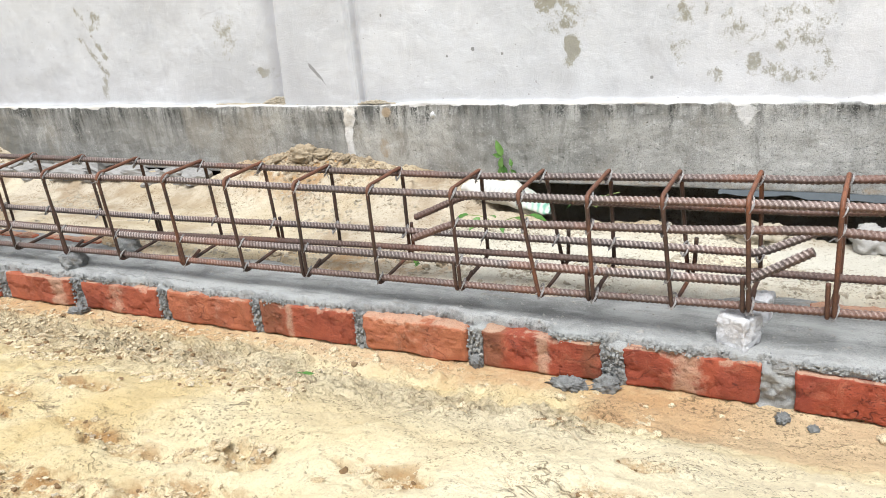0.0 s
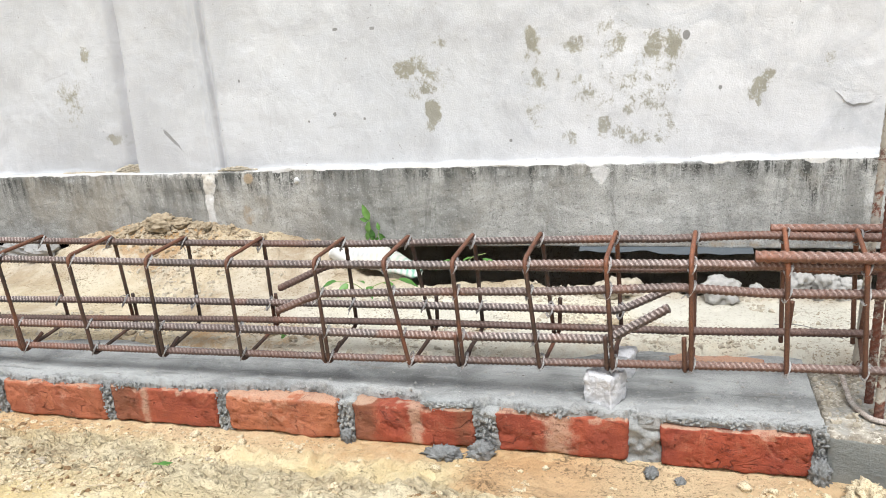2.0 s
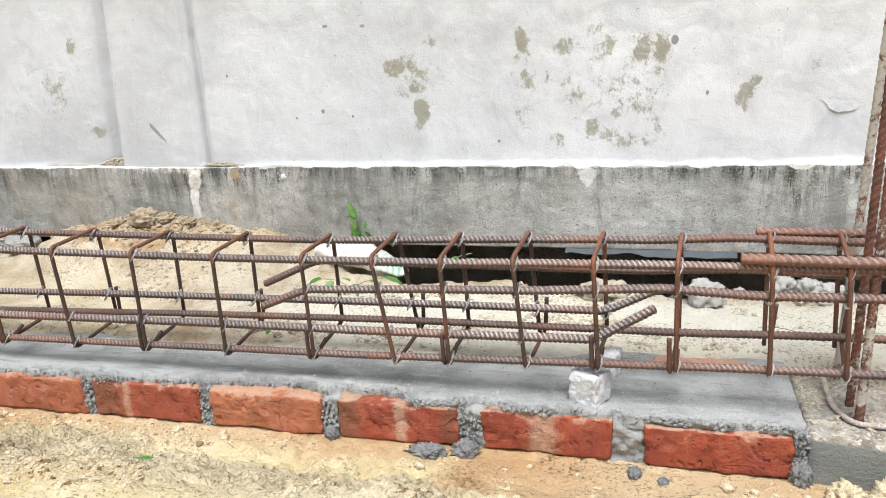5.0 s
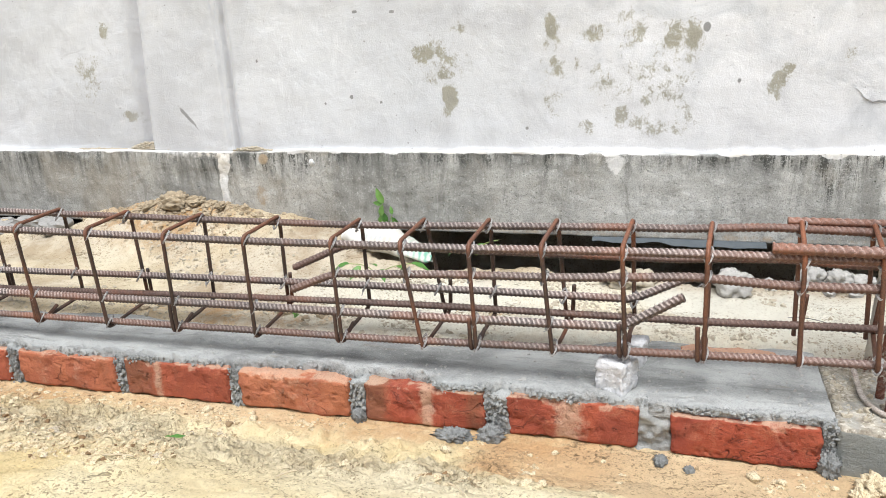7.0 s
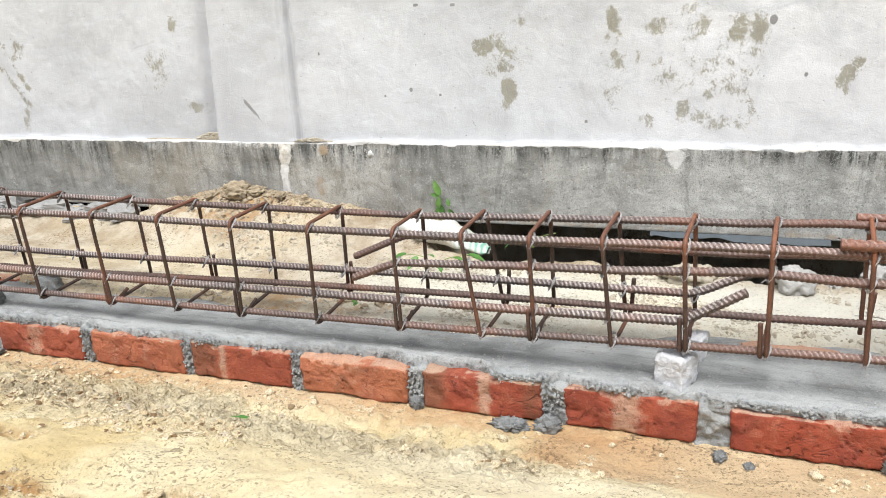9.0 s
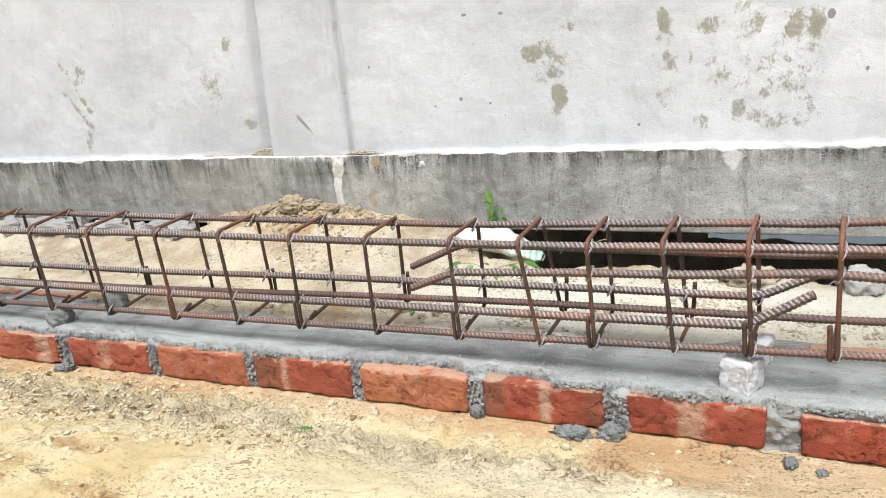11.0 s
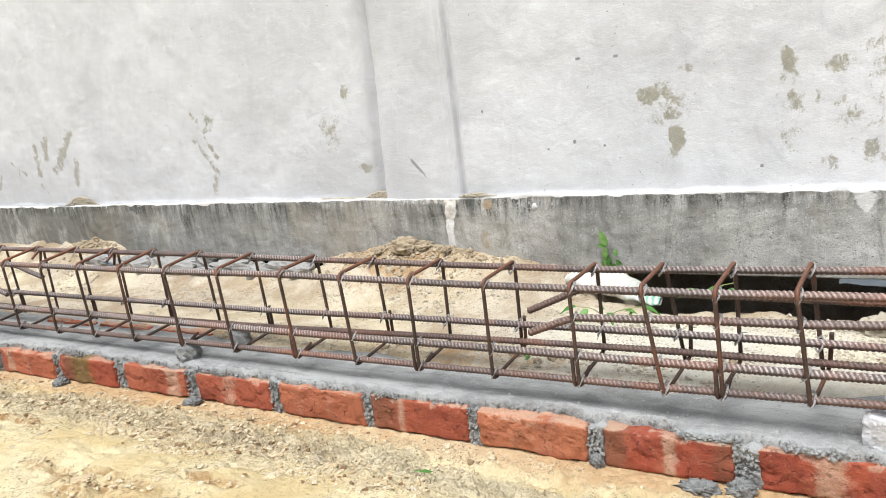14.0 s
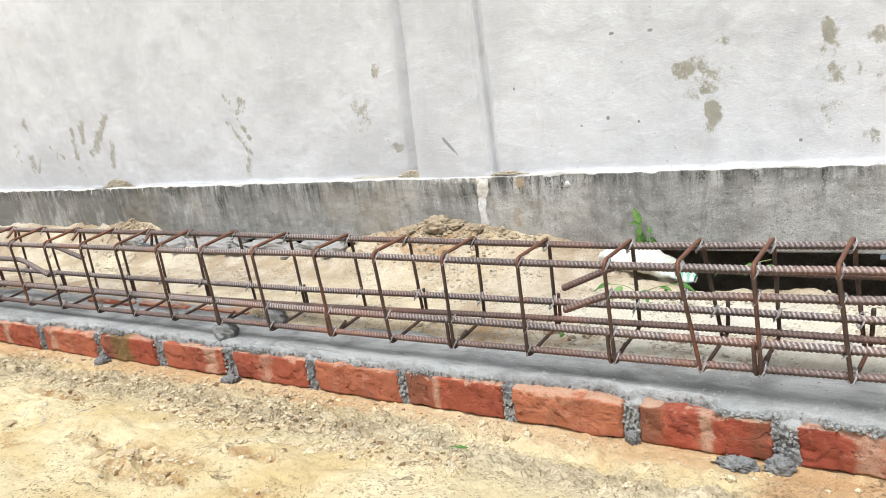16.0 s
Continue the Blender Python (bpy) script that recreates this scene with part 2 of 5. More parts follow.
def concrete_material():
    m, n, l, b = material("weathered_cast_concrete", 0.88)
    N = Nodes(m)
    streak = N.noise(14, 5, 0.65, N.scaled((1.0, 1.0, 0.12)))
    big, fine = N.noise(3.2, 4, 0.6), N.noise(120, 4, 0.7)
    c = N.mix(N.ramp(big, 0.35, 0.65), (0.33, 0.325, 0.30), (0.50, 0.49, 0.455))
    c = N.mix(N.math("MULTIPLY", N.attr("fresh"), N.ramp(N.noise(9, 5, 0.7), 0.3, 0.6)), c, (0.58, 0.575, 0.545))
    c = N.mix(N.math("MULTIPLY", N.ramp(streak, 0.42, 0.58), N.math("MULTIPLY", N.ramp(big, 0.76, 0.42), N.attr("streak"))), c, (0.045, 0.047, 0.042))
    c = N.mix(N.math("MULTIPLY", N.ramp(N.noise(34, 5, 0.7, N.scaled((1.0, 1.0, 0.10))), 0.56, 0.72), 0.4), c, (0.58, 0.575, 0.56))
    c = N.mix(N.math("MULTIPLY", N.ramp(fine, 0.5, 0.75), 0.35), c, (0.42, 0.41, 0.40))
    c = N.mix(N.math("MULTIPLY", N.ramp(N.noise(230, 4, 0.8), 0.54, 0.68), 0.65), c, (0.13, 0.13, 0.115))
    c = N.mix(N.speck(340, 0.50, 0.62, 0.32), c, (0.13, 0.13, 0.12))
    c = N.mix(N.speck(150, 0.58, 0.66, 0.45), c, (0.56, 0.555, 0.53))
    c = N.mix(N.math("MULTIPLY", N.attr("grime"), N.ramp(N.noise(7, 5, 0.7, N.scaled((1.0, 1.0, 0.5))), 0.35, 0.6)), c, (0.17, 0.168, 0.15))
    pits = N.ramp(N.cells(75), 0.19, 0.06)
    c = N.mix(N.math("MULTIPLY", N.math("MULTIPLY", pits, N.ramp(N.noise(14, 3), 0.48, 0.60)), 0.5), c, (0.06, 0.06, 0.055))
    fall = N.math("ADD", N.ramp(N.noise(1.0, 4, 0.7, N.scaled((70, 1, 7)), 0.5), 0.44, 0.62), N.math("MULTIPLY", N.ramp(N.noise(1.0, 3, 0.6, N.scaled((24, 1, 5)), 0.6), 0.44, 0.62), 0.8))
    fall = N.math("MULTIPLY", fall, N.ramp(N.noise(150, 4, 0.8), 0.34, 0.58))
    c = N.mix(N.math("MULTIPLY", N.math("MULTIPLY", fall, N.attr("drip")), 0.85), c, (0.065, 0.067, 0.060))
    c = N.mix(N.math("MULTIPLY", N.ramp(N.noise(1.0, 6, 0.75, N.scaled((17, 1, 6)), 0.8), 0.50, 0.66), 0.5), c, (0.15, 0.148, 0.13))
    c = N.mix(N.math("MULTIPLY", N.ramp(N.noise(55, 6, 0.85, warp=0.6), 0.55, 0.68), 0.45), c, (0.13, 0.128, 0.115))
    c = N.mix(N.math("MULTIPLY", N.ramp(N.noise(5, 5, 0.7, N.scaled((1.0, 1.0, 0.6))), 0.5, 0.68), 0.45), c, (0.24, 0.205, 0.15))
    lime = N.math("ADD", N.attr("lime"), N.math("MULTIPLY", N.math("SUBTRACT", N.noise(60, 5, 0.75), 0.5), 0.9))
    c = N.mix(N.ramp(lime, 0.45, 0.75), c, N.mix(N.ramp(N.noise(9, 4, 0.7), 0.45, 0.65), (0.67, 0.66, 0.64), (0.64, 0.60, 0.53)))
    soil = N.math("ADD", N.attr("soil"), N.math("MULTIPLY", N.math("SUBTRACT", N.noise(40, 4, 0.7), 0.5), 0.9))
    c = N.mix(N.math("MULTIPLY", N.ramp(soil, 0.4, 0.8), 0.8), c, (0.36, 0.27, 0.17))
    h = N.math("SUBTRACT", N.math("MULTIPLY", fine, 0.5), pits)
    finish(N, b, c, N.bump(h, 0.8, 0.004, N.bump(N.noise(45, 5, 0.75), 0.5, 0.005)))
    return m


def sand_material():
    m, n, l, b = material("dry_yellow_sand", 0.95)
    N = Nodes(m)
    big, mid, fine = N.noise(4.5, 5, 0.6, warp=0.5), N.noise(26, 5, 0.7), N.noise(260, 3, 0.75)
    patch = N.math("ADD", N.math("MULTIPLY", N.ramp(N.noise(7.5, 4, 0.65, warp=0.6), 0.44, 0.60), 0.85), 0.12)
    c = N.mix(N.ramp(big, 0.35, 0.65), (0.69, 0.535, 0.27), (0.83, 0.715, 0.45))
    grey = N.mix(N.ramp(mid, 0.35, 0.65), (0.50, 0.395, 0.235), (0.68, 0.585, 0.40))
    c = N.mix(N.attr("crumb"), c, grey)
    wet = N.math("ADD", N.attr("wet"), N.math("MULTIPLY", N.math("SUBTRACT", mid, 0.5), 0.8))
    c = N.mix(N.math("MULTIPLY", N.ramp(wet, 0.3, 0.75), 0.85), c, (0.56, 0.32, 0.145))
    back = N.mix(N.ramp(N.noise(6, 5, 0.65), 0.38, 0.62), (0.40, 0.31, 0.205), (0.61, 0.54, 0.42))
    back = N.mix(N.math("MULTIPLY", N.attr("dust"), 0.85), back, N.mix(N.noise(9, 5, 0.65), (0.64, 0.62, 0.52), (0.80, 0.78, 0.69)))
    c = N.mix(N.math("MULTIPLY", N.attr("bleach"), 0.6), c, (0.90, 0.83, 0.64))
    c = N.mix(N.attr("fill"), c, back)
    c = N.mix(N.math("MULTIPLY", N.ramp(fine, 0.55, 0.8), 0.55), c, (0.27, 0.185, 0.095))
    c = N.mix(N.math("MULTIPLY", N.ramp(N.noise(75, 6, 0.8), 0.57, 0.70), 0.6), c, (0.24, 0.155, 0.07))
    c = N.mix(N.math("MULTIPLY", N.attr("brown"), N.ramp(mid, 0.40, 0.62)), c, (0.44, 0.255, 0.10))
    c = N.mix(N.math("MULTIPLY", N.ramp(N.noise(1.7, 3, 0.5), 0.45, 0.65), 0.4), c, (0.84, 0.74, 0.50))
    c = N.mix(N.math("MULTIPLY", N.speck(380, 0.52, 0.64, 0.35), patch), c, (0.30, 0.21, 0.11))
    # Dark slots: small shadows of cracks and pebbles put into the colour.
    fleck_shade = N.ramp(N.noise(1.0, 4, 0.7, N.scaled((38, 95, 38)), 0.7), 0.635, 0.67)
    c = N.mix(N.math("MULTIPLY", fleck_shade, N.math("MULTIPLY", N.ramp(N.noise(5, 4, 0.7), 0.44, 0.6), 0.5)), c, (0.22, 0.15, 0.085))
    c = N.mix(N.math("MULTIPLY", N.speck(150, 0.56, 0.63, 0.7), patch), c, (0.22, 0.15, 0.075))
    cell = N.cells(62, N.scaled((1.0, 1.25, 1.0)))
    small = N.cells(150)
    seams = N.math("MULTIPLY", N.math("MAXIMUM", N.ramp(cell, 0.50, 0.72), N.math("MULTIPLY", N.ramp(small, 0.52, 0.75), 0.7)), N.math("MULTIPLY", N.attr("crumb"), N.ramp(N.noise(17, 4, 0.7), 0.40, 0.58)))
    crust = N.math("MULTIPLY", N.crack(5, 0.005, 0.5, N.scaled((0.8, 1.6, 1.0)), 4), N.ramp(N.noise(8, 2), 0.54, 0.62))
    # Clod shadows painted as darker colour between the cells.
    c = N.mix(N.math("MULTIPLY", seams, 0.32), c, (0.27, 0.19, 0.11))
    c = N.mix(N.math("MULTIPLY", crust, 0.6), c, (0.22, 0.15, 0.08))
    # Near-black colour paints in the shade of the hollows under the plinth.
    c = N.mix(N.attr("hollow_shade"), c, (0.035, 0.028, 0.022))
    lower = N.math("MULTIPLY", N.math("MAXIMUM", seams, crust), -1.0)
    nb = N.bump(lower, 0.9, 0.007, N.bump(fine, 0.9, 0.004, N.bump(N.noise(95, 5, 0.8), 0.8, 0.006, N.bump(mid, 0.7, 0.008))))
    finish(N, b, c, nb)
    return m


def brick_material():
    m, n, l, b = material("fired_clay_brick", 0.88)
    N = Nodes(m)
    mid, fine = N.noise(28, 5, 0.7, warp=0.7), N.noise(210, 4, 0.75)
    c = N.mix(N.attr("tan"), (0.35, 0.068, 0.032), (0.48, 0.175, 0.085))
    c = N.mix(N.math("MULTIPLY", N.ramp(N.noise(10, 4, 0.65, warp=0.6), 0.42, 0.66), 0.6), c, N.mix(N.attr("tan"), (0.22, 0.040, 0.026), (0.34, 0.10, 0.05)))
    c = N.mix(N.math("MULTIPLY", N.ramp(N.noise(17, 6, 0.8, warp=1.0), 0.52, 0.74), 0.4), c, (0.55, 0.25, 0.14))
    brown = N.math("ADD", N.attr("brown"), N.math("MULTIPLY", N.math("SUBTRACT", mid, 0.5), 1.0))
    c = N.mix(N.math("MULTIPLY", N.ramp(brown, 0.3, 0.85), 0.8), c, (0.22, 0.095, 0.05))
    pale = N.math("ADD", N.attr("pale"), N.math("MULTIPLY", N.math("SUBTRACT", N.noise(44, 6, 0.8), 0.5), 1.5))
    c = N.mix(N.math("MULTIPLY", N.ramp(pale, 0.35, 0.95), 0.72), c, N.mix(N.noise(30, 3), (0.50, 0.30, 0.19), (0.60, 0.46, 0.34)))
    moss = N.math("ADD", N.attr("moss"), N.math("MULTIPLY", N.math("SUBTRACT", mid, 0.5), 0.9))
    c = N.mix(N.math("MULTIPLY", N.ramp(moss, 0.4, 0.8), 0.85), c, (0.17, 0.12, 0.035))
    c = N.mix(N.math("MULTIPLY", N.ramp(fine, 0.58, 0.75), 0.45), c, (0.15, 0.035, 0.025))
    c = N.mix(N.math("MULTIPLY", N.ramp(N.noise(34, 6, 0.8), 0.60, 0.76), 0.35), c, (0.50, 0.30, 0.20))
    c = N.mix(N.math("MULTIPLY", N.ramp(N.noise(1.0, 5, 0.75, N.scaled((22, 22, 60)), 0.8), 0.60, 0.68), 0.55), c, (0.13, 0.03, 0.02))
    c = N.mix(N.speck(330, 0.54, 0.64, 0.28), c, (0.15, 0.04, 0.028))
    lines = N.math("MULTIPLY", N.crack(8, 0.0065, 0.3, N.scaled((1.0, 1.0, 1.7)), 3), N.ramp(N.noise(11, 2), 0.53, 0.62))
    lines = N.math("MAXIMUM", lines, N.math("MULTIPLY", N.crack(22, 0.010, 0.4, N.scaled((0.8, 1.0, 1.6)), 4), N.ramp(N.noise(18, 2), 0.58, 0.66)))
    c = N.mix(N.math("MULTIPLY", lines, 0.55), c, (0.11, 0.03, 0.02))
    pits = N.math("MULTIPLY", N.ramp(N.cells(85), 0.20, 0.10), N.ramp(N.noise(22, 3), 0.52, 0.62))
    c = N.mix(N.math("MULTIPLY", pits, 0.35), c, (0.14, 0.036, 0.024))
    c = N.mix(N.math("MULTIPLY", N.ramp(N.noise(75, 6, 0.85), 0.56, 0.68), 0.45), c, (0.14, 0.04, 0.03))
    dents = N.math("MULTIPLY", N.math("MAXIMUM", lines, pits), -1.0)
    finish(N, b, c, N.bump(dents, 0.9, 0.004, N.bump(fine, 0.7, 0.0035, N.bump(N.noise(70, 5, 0.8), 0.7, 0.005, N.bump(mid, 0.4, 0.006)))))
    return m


def mortar_material(name="cement_mortar", tone=1.0):
    m, n, l, b = material(name, 0.82)
    N = Nodes(m)
    big, mid, fine = N.noise(6, 5, 0.6, warp=0.6), N.noise(40, 5, 0.7), N.noise(330, 3, 0.75)
    c = N.mix(N.ramp(big, 0.35, 0.65), tuple(tone * v for v in (0.20, 0.204, 0.198)), tuple(tone * v for v in (0.36, 0.367, 0.355)))
    c = N.mix(N.math("MULTIPLY", N.ramp(mid, 0.5, 0.72), 0.5), c, tuple(tone * v for v in (0.15, 0.153, 0.155)))
    c = N.mix(N.math("MULTIPLY", N.math("MULTIPLY", N.attr("dry"), 0.6), N.ramp(mid, 0.35, 0.62)), c, (0.50, 0.50, 0.485))
    c = N.mix(N.math("MULTIPLY", N.ramp(fine, 0.58, 0.75), 0.4), c, (0.10, 0.10, 0.10))
    c = N.mix(N.math("MULTIPLY", N.ramp(N.noise(12, 3, 0.6, N.scaled((0.5, 2.0, 1.0))), 0.62, 0.72), 0.5), c, (0.27, 0.21, 0.15))
    c = N.mix(N.speck(420, 0.50, 0.62, 0.28), c, (0.10, 0.10, 0.10))
    c = N.mix(N.ramp(N.noise(7, 6, 0.7, N.scaled((0.6, 2.2, 1.0)), 0.8), 0.50, 0.66), c, tuple(tone * v for v in (0.335, 0.345, 0.335)))
    c = N.mix(N.speck(260, 0.60, 0.66, 0.3), c, (0.52, 0.52, 0.51))
    trowel = N.noise(1.0, 4, 0.65, N.scaled((5, 60, 20)), 0.6)
    c = N.mix(N.math("MULTIPLY", N.ramp(trowel, 0.54, 0.70), 0.55), c, tuple(tone * v for v in (0.14, 0.142, 0.136)))
    c = N.mix(N.math("MULTIPLY", N.ramp(N.noise(18, 7, 0.8, N.scaled((0.7, 1.6, 1.0)), 1.2), 0.54, 0.70), 0.5), c, tuple(tone * v for v in (0.42, 0.42, 0.40)))
    finish(N, b, c, N.bump(fine, 0.8, 0.003, N.bump(mid, 0.6, 0.006, N.bump(trowel, 0.6, 0.008))))
    return m


def steel_material(name, dark, rust, dust, metal=0.25, rough=0.62, bare=0.5, orange=0.5, splashed=False):
    m, n, l, b = material(name, rough, metal)
    N = Nodes(m)
    mid, fine = N.noise(18, 5, 0.7), N.noise(240, 4, 0.75)
    c = N.mix(N.ramp(mid, 0.40, 0.62), dark, rust)
    c = N.mix(N.math("MULTIPLY", N.math("ADD", N.math("MULTIPLY", N.attr("rib"), 0.95), 0.10), N.math("MULTIPLY", N.ramp(fine, 0.25, 0.6), bare)), c, dust)
    c = N.mix(N.math("MULTIPLY", N.math("ADD", N.ramp(N.noise(5, 4, 0.7), 0.52, 0.72), N.attr("rust")), orange), c, (0.33, 0.115, 0.05))
    c = N.mix(N.speck(420, 0.50, 0.60, 0.4), c, (0.04, 0.025, 0.02))
    if splashed:
        cover = N.math("ADD", N.attr("crust"), N.math("MULTIPLY", N.math("SUBTRACT", N.noise(55, 5, 0.75), 0.5), 2.6))
        c = N.mix(N.math("MULTIPLY", N.ramp(cover, 0.45, 0.75), 0.9), c, N.mix(N.noise(90, 4), (0.36, 0.34, 0.28), (0.58, 0.55, 0.48)))
    finish(N, b, c, N.bump(fine, 0.35, 0.0012))
    return m


def plain_material(name, a, b_, scale, rough=0.7, bumpy=0.3):
    m, n, l, b = material(name, rough)
    N = Nodes(m)
    finish(N, b, N.mix(N.noise(scale, 5, 0.7), a, b_), N.bump(N.noise(scale * 3, 4, 0.7), bumpy, 0.003))
    return m


PLASTER, CONCRETE, SAND, BRICK = plaster_material(), concrete_material(), sand_material(), brick_material()
MORTAR = mortar_material("cement_mortar", 1.14)
BAR = steel_material("ribbed_bar_steel", (0.024, 0.015, 0.013), (0.070, 0.038, 0.030), (0.62, 0.535, 0.49), 0.1, 0.55, 1.0, 0.34)
STIRRUP = steel_material("rusty_stirrup_steel", (0.030, 0.019, 0.015), (0.075, 0.038, 0.027), (0.32, 0.22, 0.16), 0.1, 0.55, 1.0, 0.5)

# ---- ground: one sheet ----
BACK_X = [-3.6, -1.9, -1.7, -1.1, -0.9, -0.66, -0.37, 0.0, 0.26, 0.45, 0.66, 0.8, 1.05, 3.0]
BACK_Y = [0.17, 0.20, 0.225, 0.222, 0.16, 0.145, 0.165, 0.145, 0.14, 0.16, 0.205, 0.226, 0.226, 0.24]
WALL_X = [-6.0, -3.2, -2.4, -2.18, -1.98, -1.48, -1.0, -0.87, -0.66, -0.48, -0.3, -0.16, -0.04, 0.1, 0.4]
WALL_Z = [0.07, 0.08, 0.08, 0.105, 0.06, 0.045, 0.035, 0.06, 0.11, 0.085, 0.066, 0.052, 0.042, 0.03, 0.012]


def back_edge(x):
    return np.interp(x, BACK_X, BACK_Y) + 0.012 * value_noise(np.asarray(x) * 11, 0.0, 0, 3)


def front_line(x):
    """The brick row's front drifts a little towards its far end."""
    return np.interp(x, [-4.0, -1.86, -1.6, -1.33, -1.06, -0.8, -0.3, 0.0, 3.0], [-0.07, -0.033, -0.026, -0.017, -0.010, -0.006, -0.003, 0.0, 0.0])


# Broken ground in the smooth sand: x, y, half length, half width.
BROKEN = ((-0.01, -0.575, 0.13, 0.03), (-0.04, -0.70, 0.16, 0.05), (0.13, -0.65, 0.13, 0.045), (0.38, -0.54, 0.07, 0.04), (0.13, -0.555, 0.07, 0.03), (0.648, -0.385, 0.035, 0.022), (-0.42, -0.525, 0.13, 0.035),
          (-0.37, -0.585, 0.10, 0.035), (-0.95, -0.38, 0.11, 0.03), (-0.25, -0.45, 0.10, 0.025), (-0.85, -0.62, 0.15, 0.05), (0.62, -0.50, 0.06, 0.03), (-1.3, -0.42, 0.15, 0.04))


def patches(x, y):
    spots = np.zeros_like(np.asarray(x, float))
    for cx, cy, hx, hy in BROKEN:
        spots = np.maximum(spots, np.exp(-(((x - cx) / hx) ** 2 + ((y - cy) / hy) ** 2)))
    return 0.80 * spots - 0.24 + 0.20 * fbm(x * 8 + y * 1.9, y * 13 - x * 1.6, 0, 4, 45)


def ground_height(x, y):
    yl = y - front_line(x)
    near = step(-1.7, -1.2, y) * step(-4.6, -3.7, x) * step(2.6, 1.75, x)
    ridge = 0.03 * value_noise(x * 1.7, y * 1.2, 0, 11) * step(-0.15, -0.5, yl) * step(-5.0, -2.0, y) * step(-6.0, -3.7, x) * step(4.0, 1.75, x)
    front = np.interp(yl, [-80, -3, -1.2, -0.75, -0.45, -0.30, -0.2, -0.11, -0.05, 0.0, 0.3], [0.1, 0.12, 0.13, 0.12, 0.082, 0.02, -0.03, -0.062, -0.071, -0.076, -0.09])
    front = front + ridge + 0.007 * near * fbm(x * 9, y * 9, 0, 3, 21) * step(-0.02, -0.2, yl)
    band = step(-0.04, -0.09, yl) * step(-0.36, -0.22, yl) * step(0.75, 0.4, x)
    clod = np.clip(fbm(x * 34, y * 34, 0, 3, 31), -0.2, 1)
    rough = 0.016 * np.abs(fbm(x * 21, y * 24, 0, 4, 33)) + 0.009 * np.abs(fbm(x * 52, y * 52, 0, 3, 35))
    front = front + band * (0.006 * clod + rough - 0.010) + 0.0028 * near * fbm(x * 60, y * 60, 0, 3, 41) 
    plate = fbm(x * 5.5 + 3, y * 9, 0, 4, 43) + 0.10 * fbm(x * 48, y * 48, 0, 2, 44)
    front = front - 0.006 * near * step(0.30, 0.34, plate) * step(-0.14, -0.2, yl) - 0.004 * near * step(-0.62, -0.66, plate) * step(-0.14, -0.2, yl)
    rag = near * step(-0.30, -0.34, yl) * step(0.06, 0.12, patches(x, y) + 0.06 * fbm(x * 40, y * 40, 0, 2, 46))
    front = front + rag * (0.013 * fbm(x * 30, y * 30, 0, 3, 47) - 0.008)
    e = back_edge(x)
    zw = np.interp(x, WALL_X, WALL_Z)
    t = np.clip((y - e) / (0.755 - e), 0, 1.2)
    back = 0.0 * t + 0.024 * step(0, 0.05, t) - 0.022 * step(0.15, 0.4, t) * step(1.0, 0.6, t) + zw * step(0.58, 1.0, t)
    back = back + 0.006 * fbm(x * 7, y * 7, 0, 4, 51) + 0.002 * fbm(x * 60, y * 60, 0, 2, 57)
    back = back + 0.012 * step(0.55, 0.9, t) * np.clip(fbm(x * 22, y * 22, 0, 3, 53), -0.3, 1)
    hollow = step(0.02, 0.22, x) * step(2.6, 2.2, x)
    lip = 0.600 + 0.035 * value_noise(x * 9, 0.0, 0, 61)
    back = back + hollow * (-0.004 * step(0.42, 0.56, y) - 0.45 * step(lip, lip + 0.05, y))
    back = np.where(y > 1.0, 0.12, back)
    left_gap = step(-2.05, -1.9, x) * step(-0.95, -1.1, x)
    back = back - left_gap * 0.10 * step(0.70, 0.75, y) * (y < 1.0)
    under = -0.09
    z = np.where(y < e - 0.004, np.where(yl > 0.02, under, front), back)
    return z


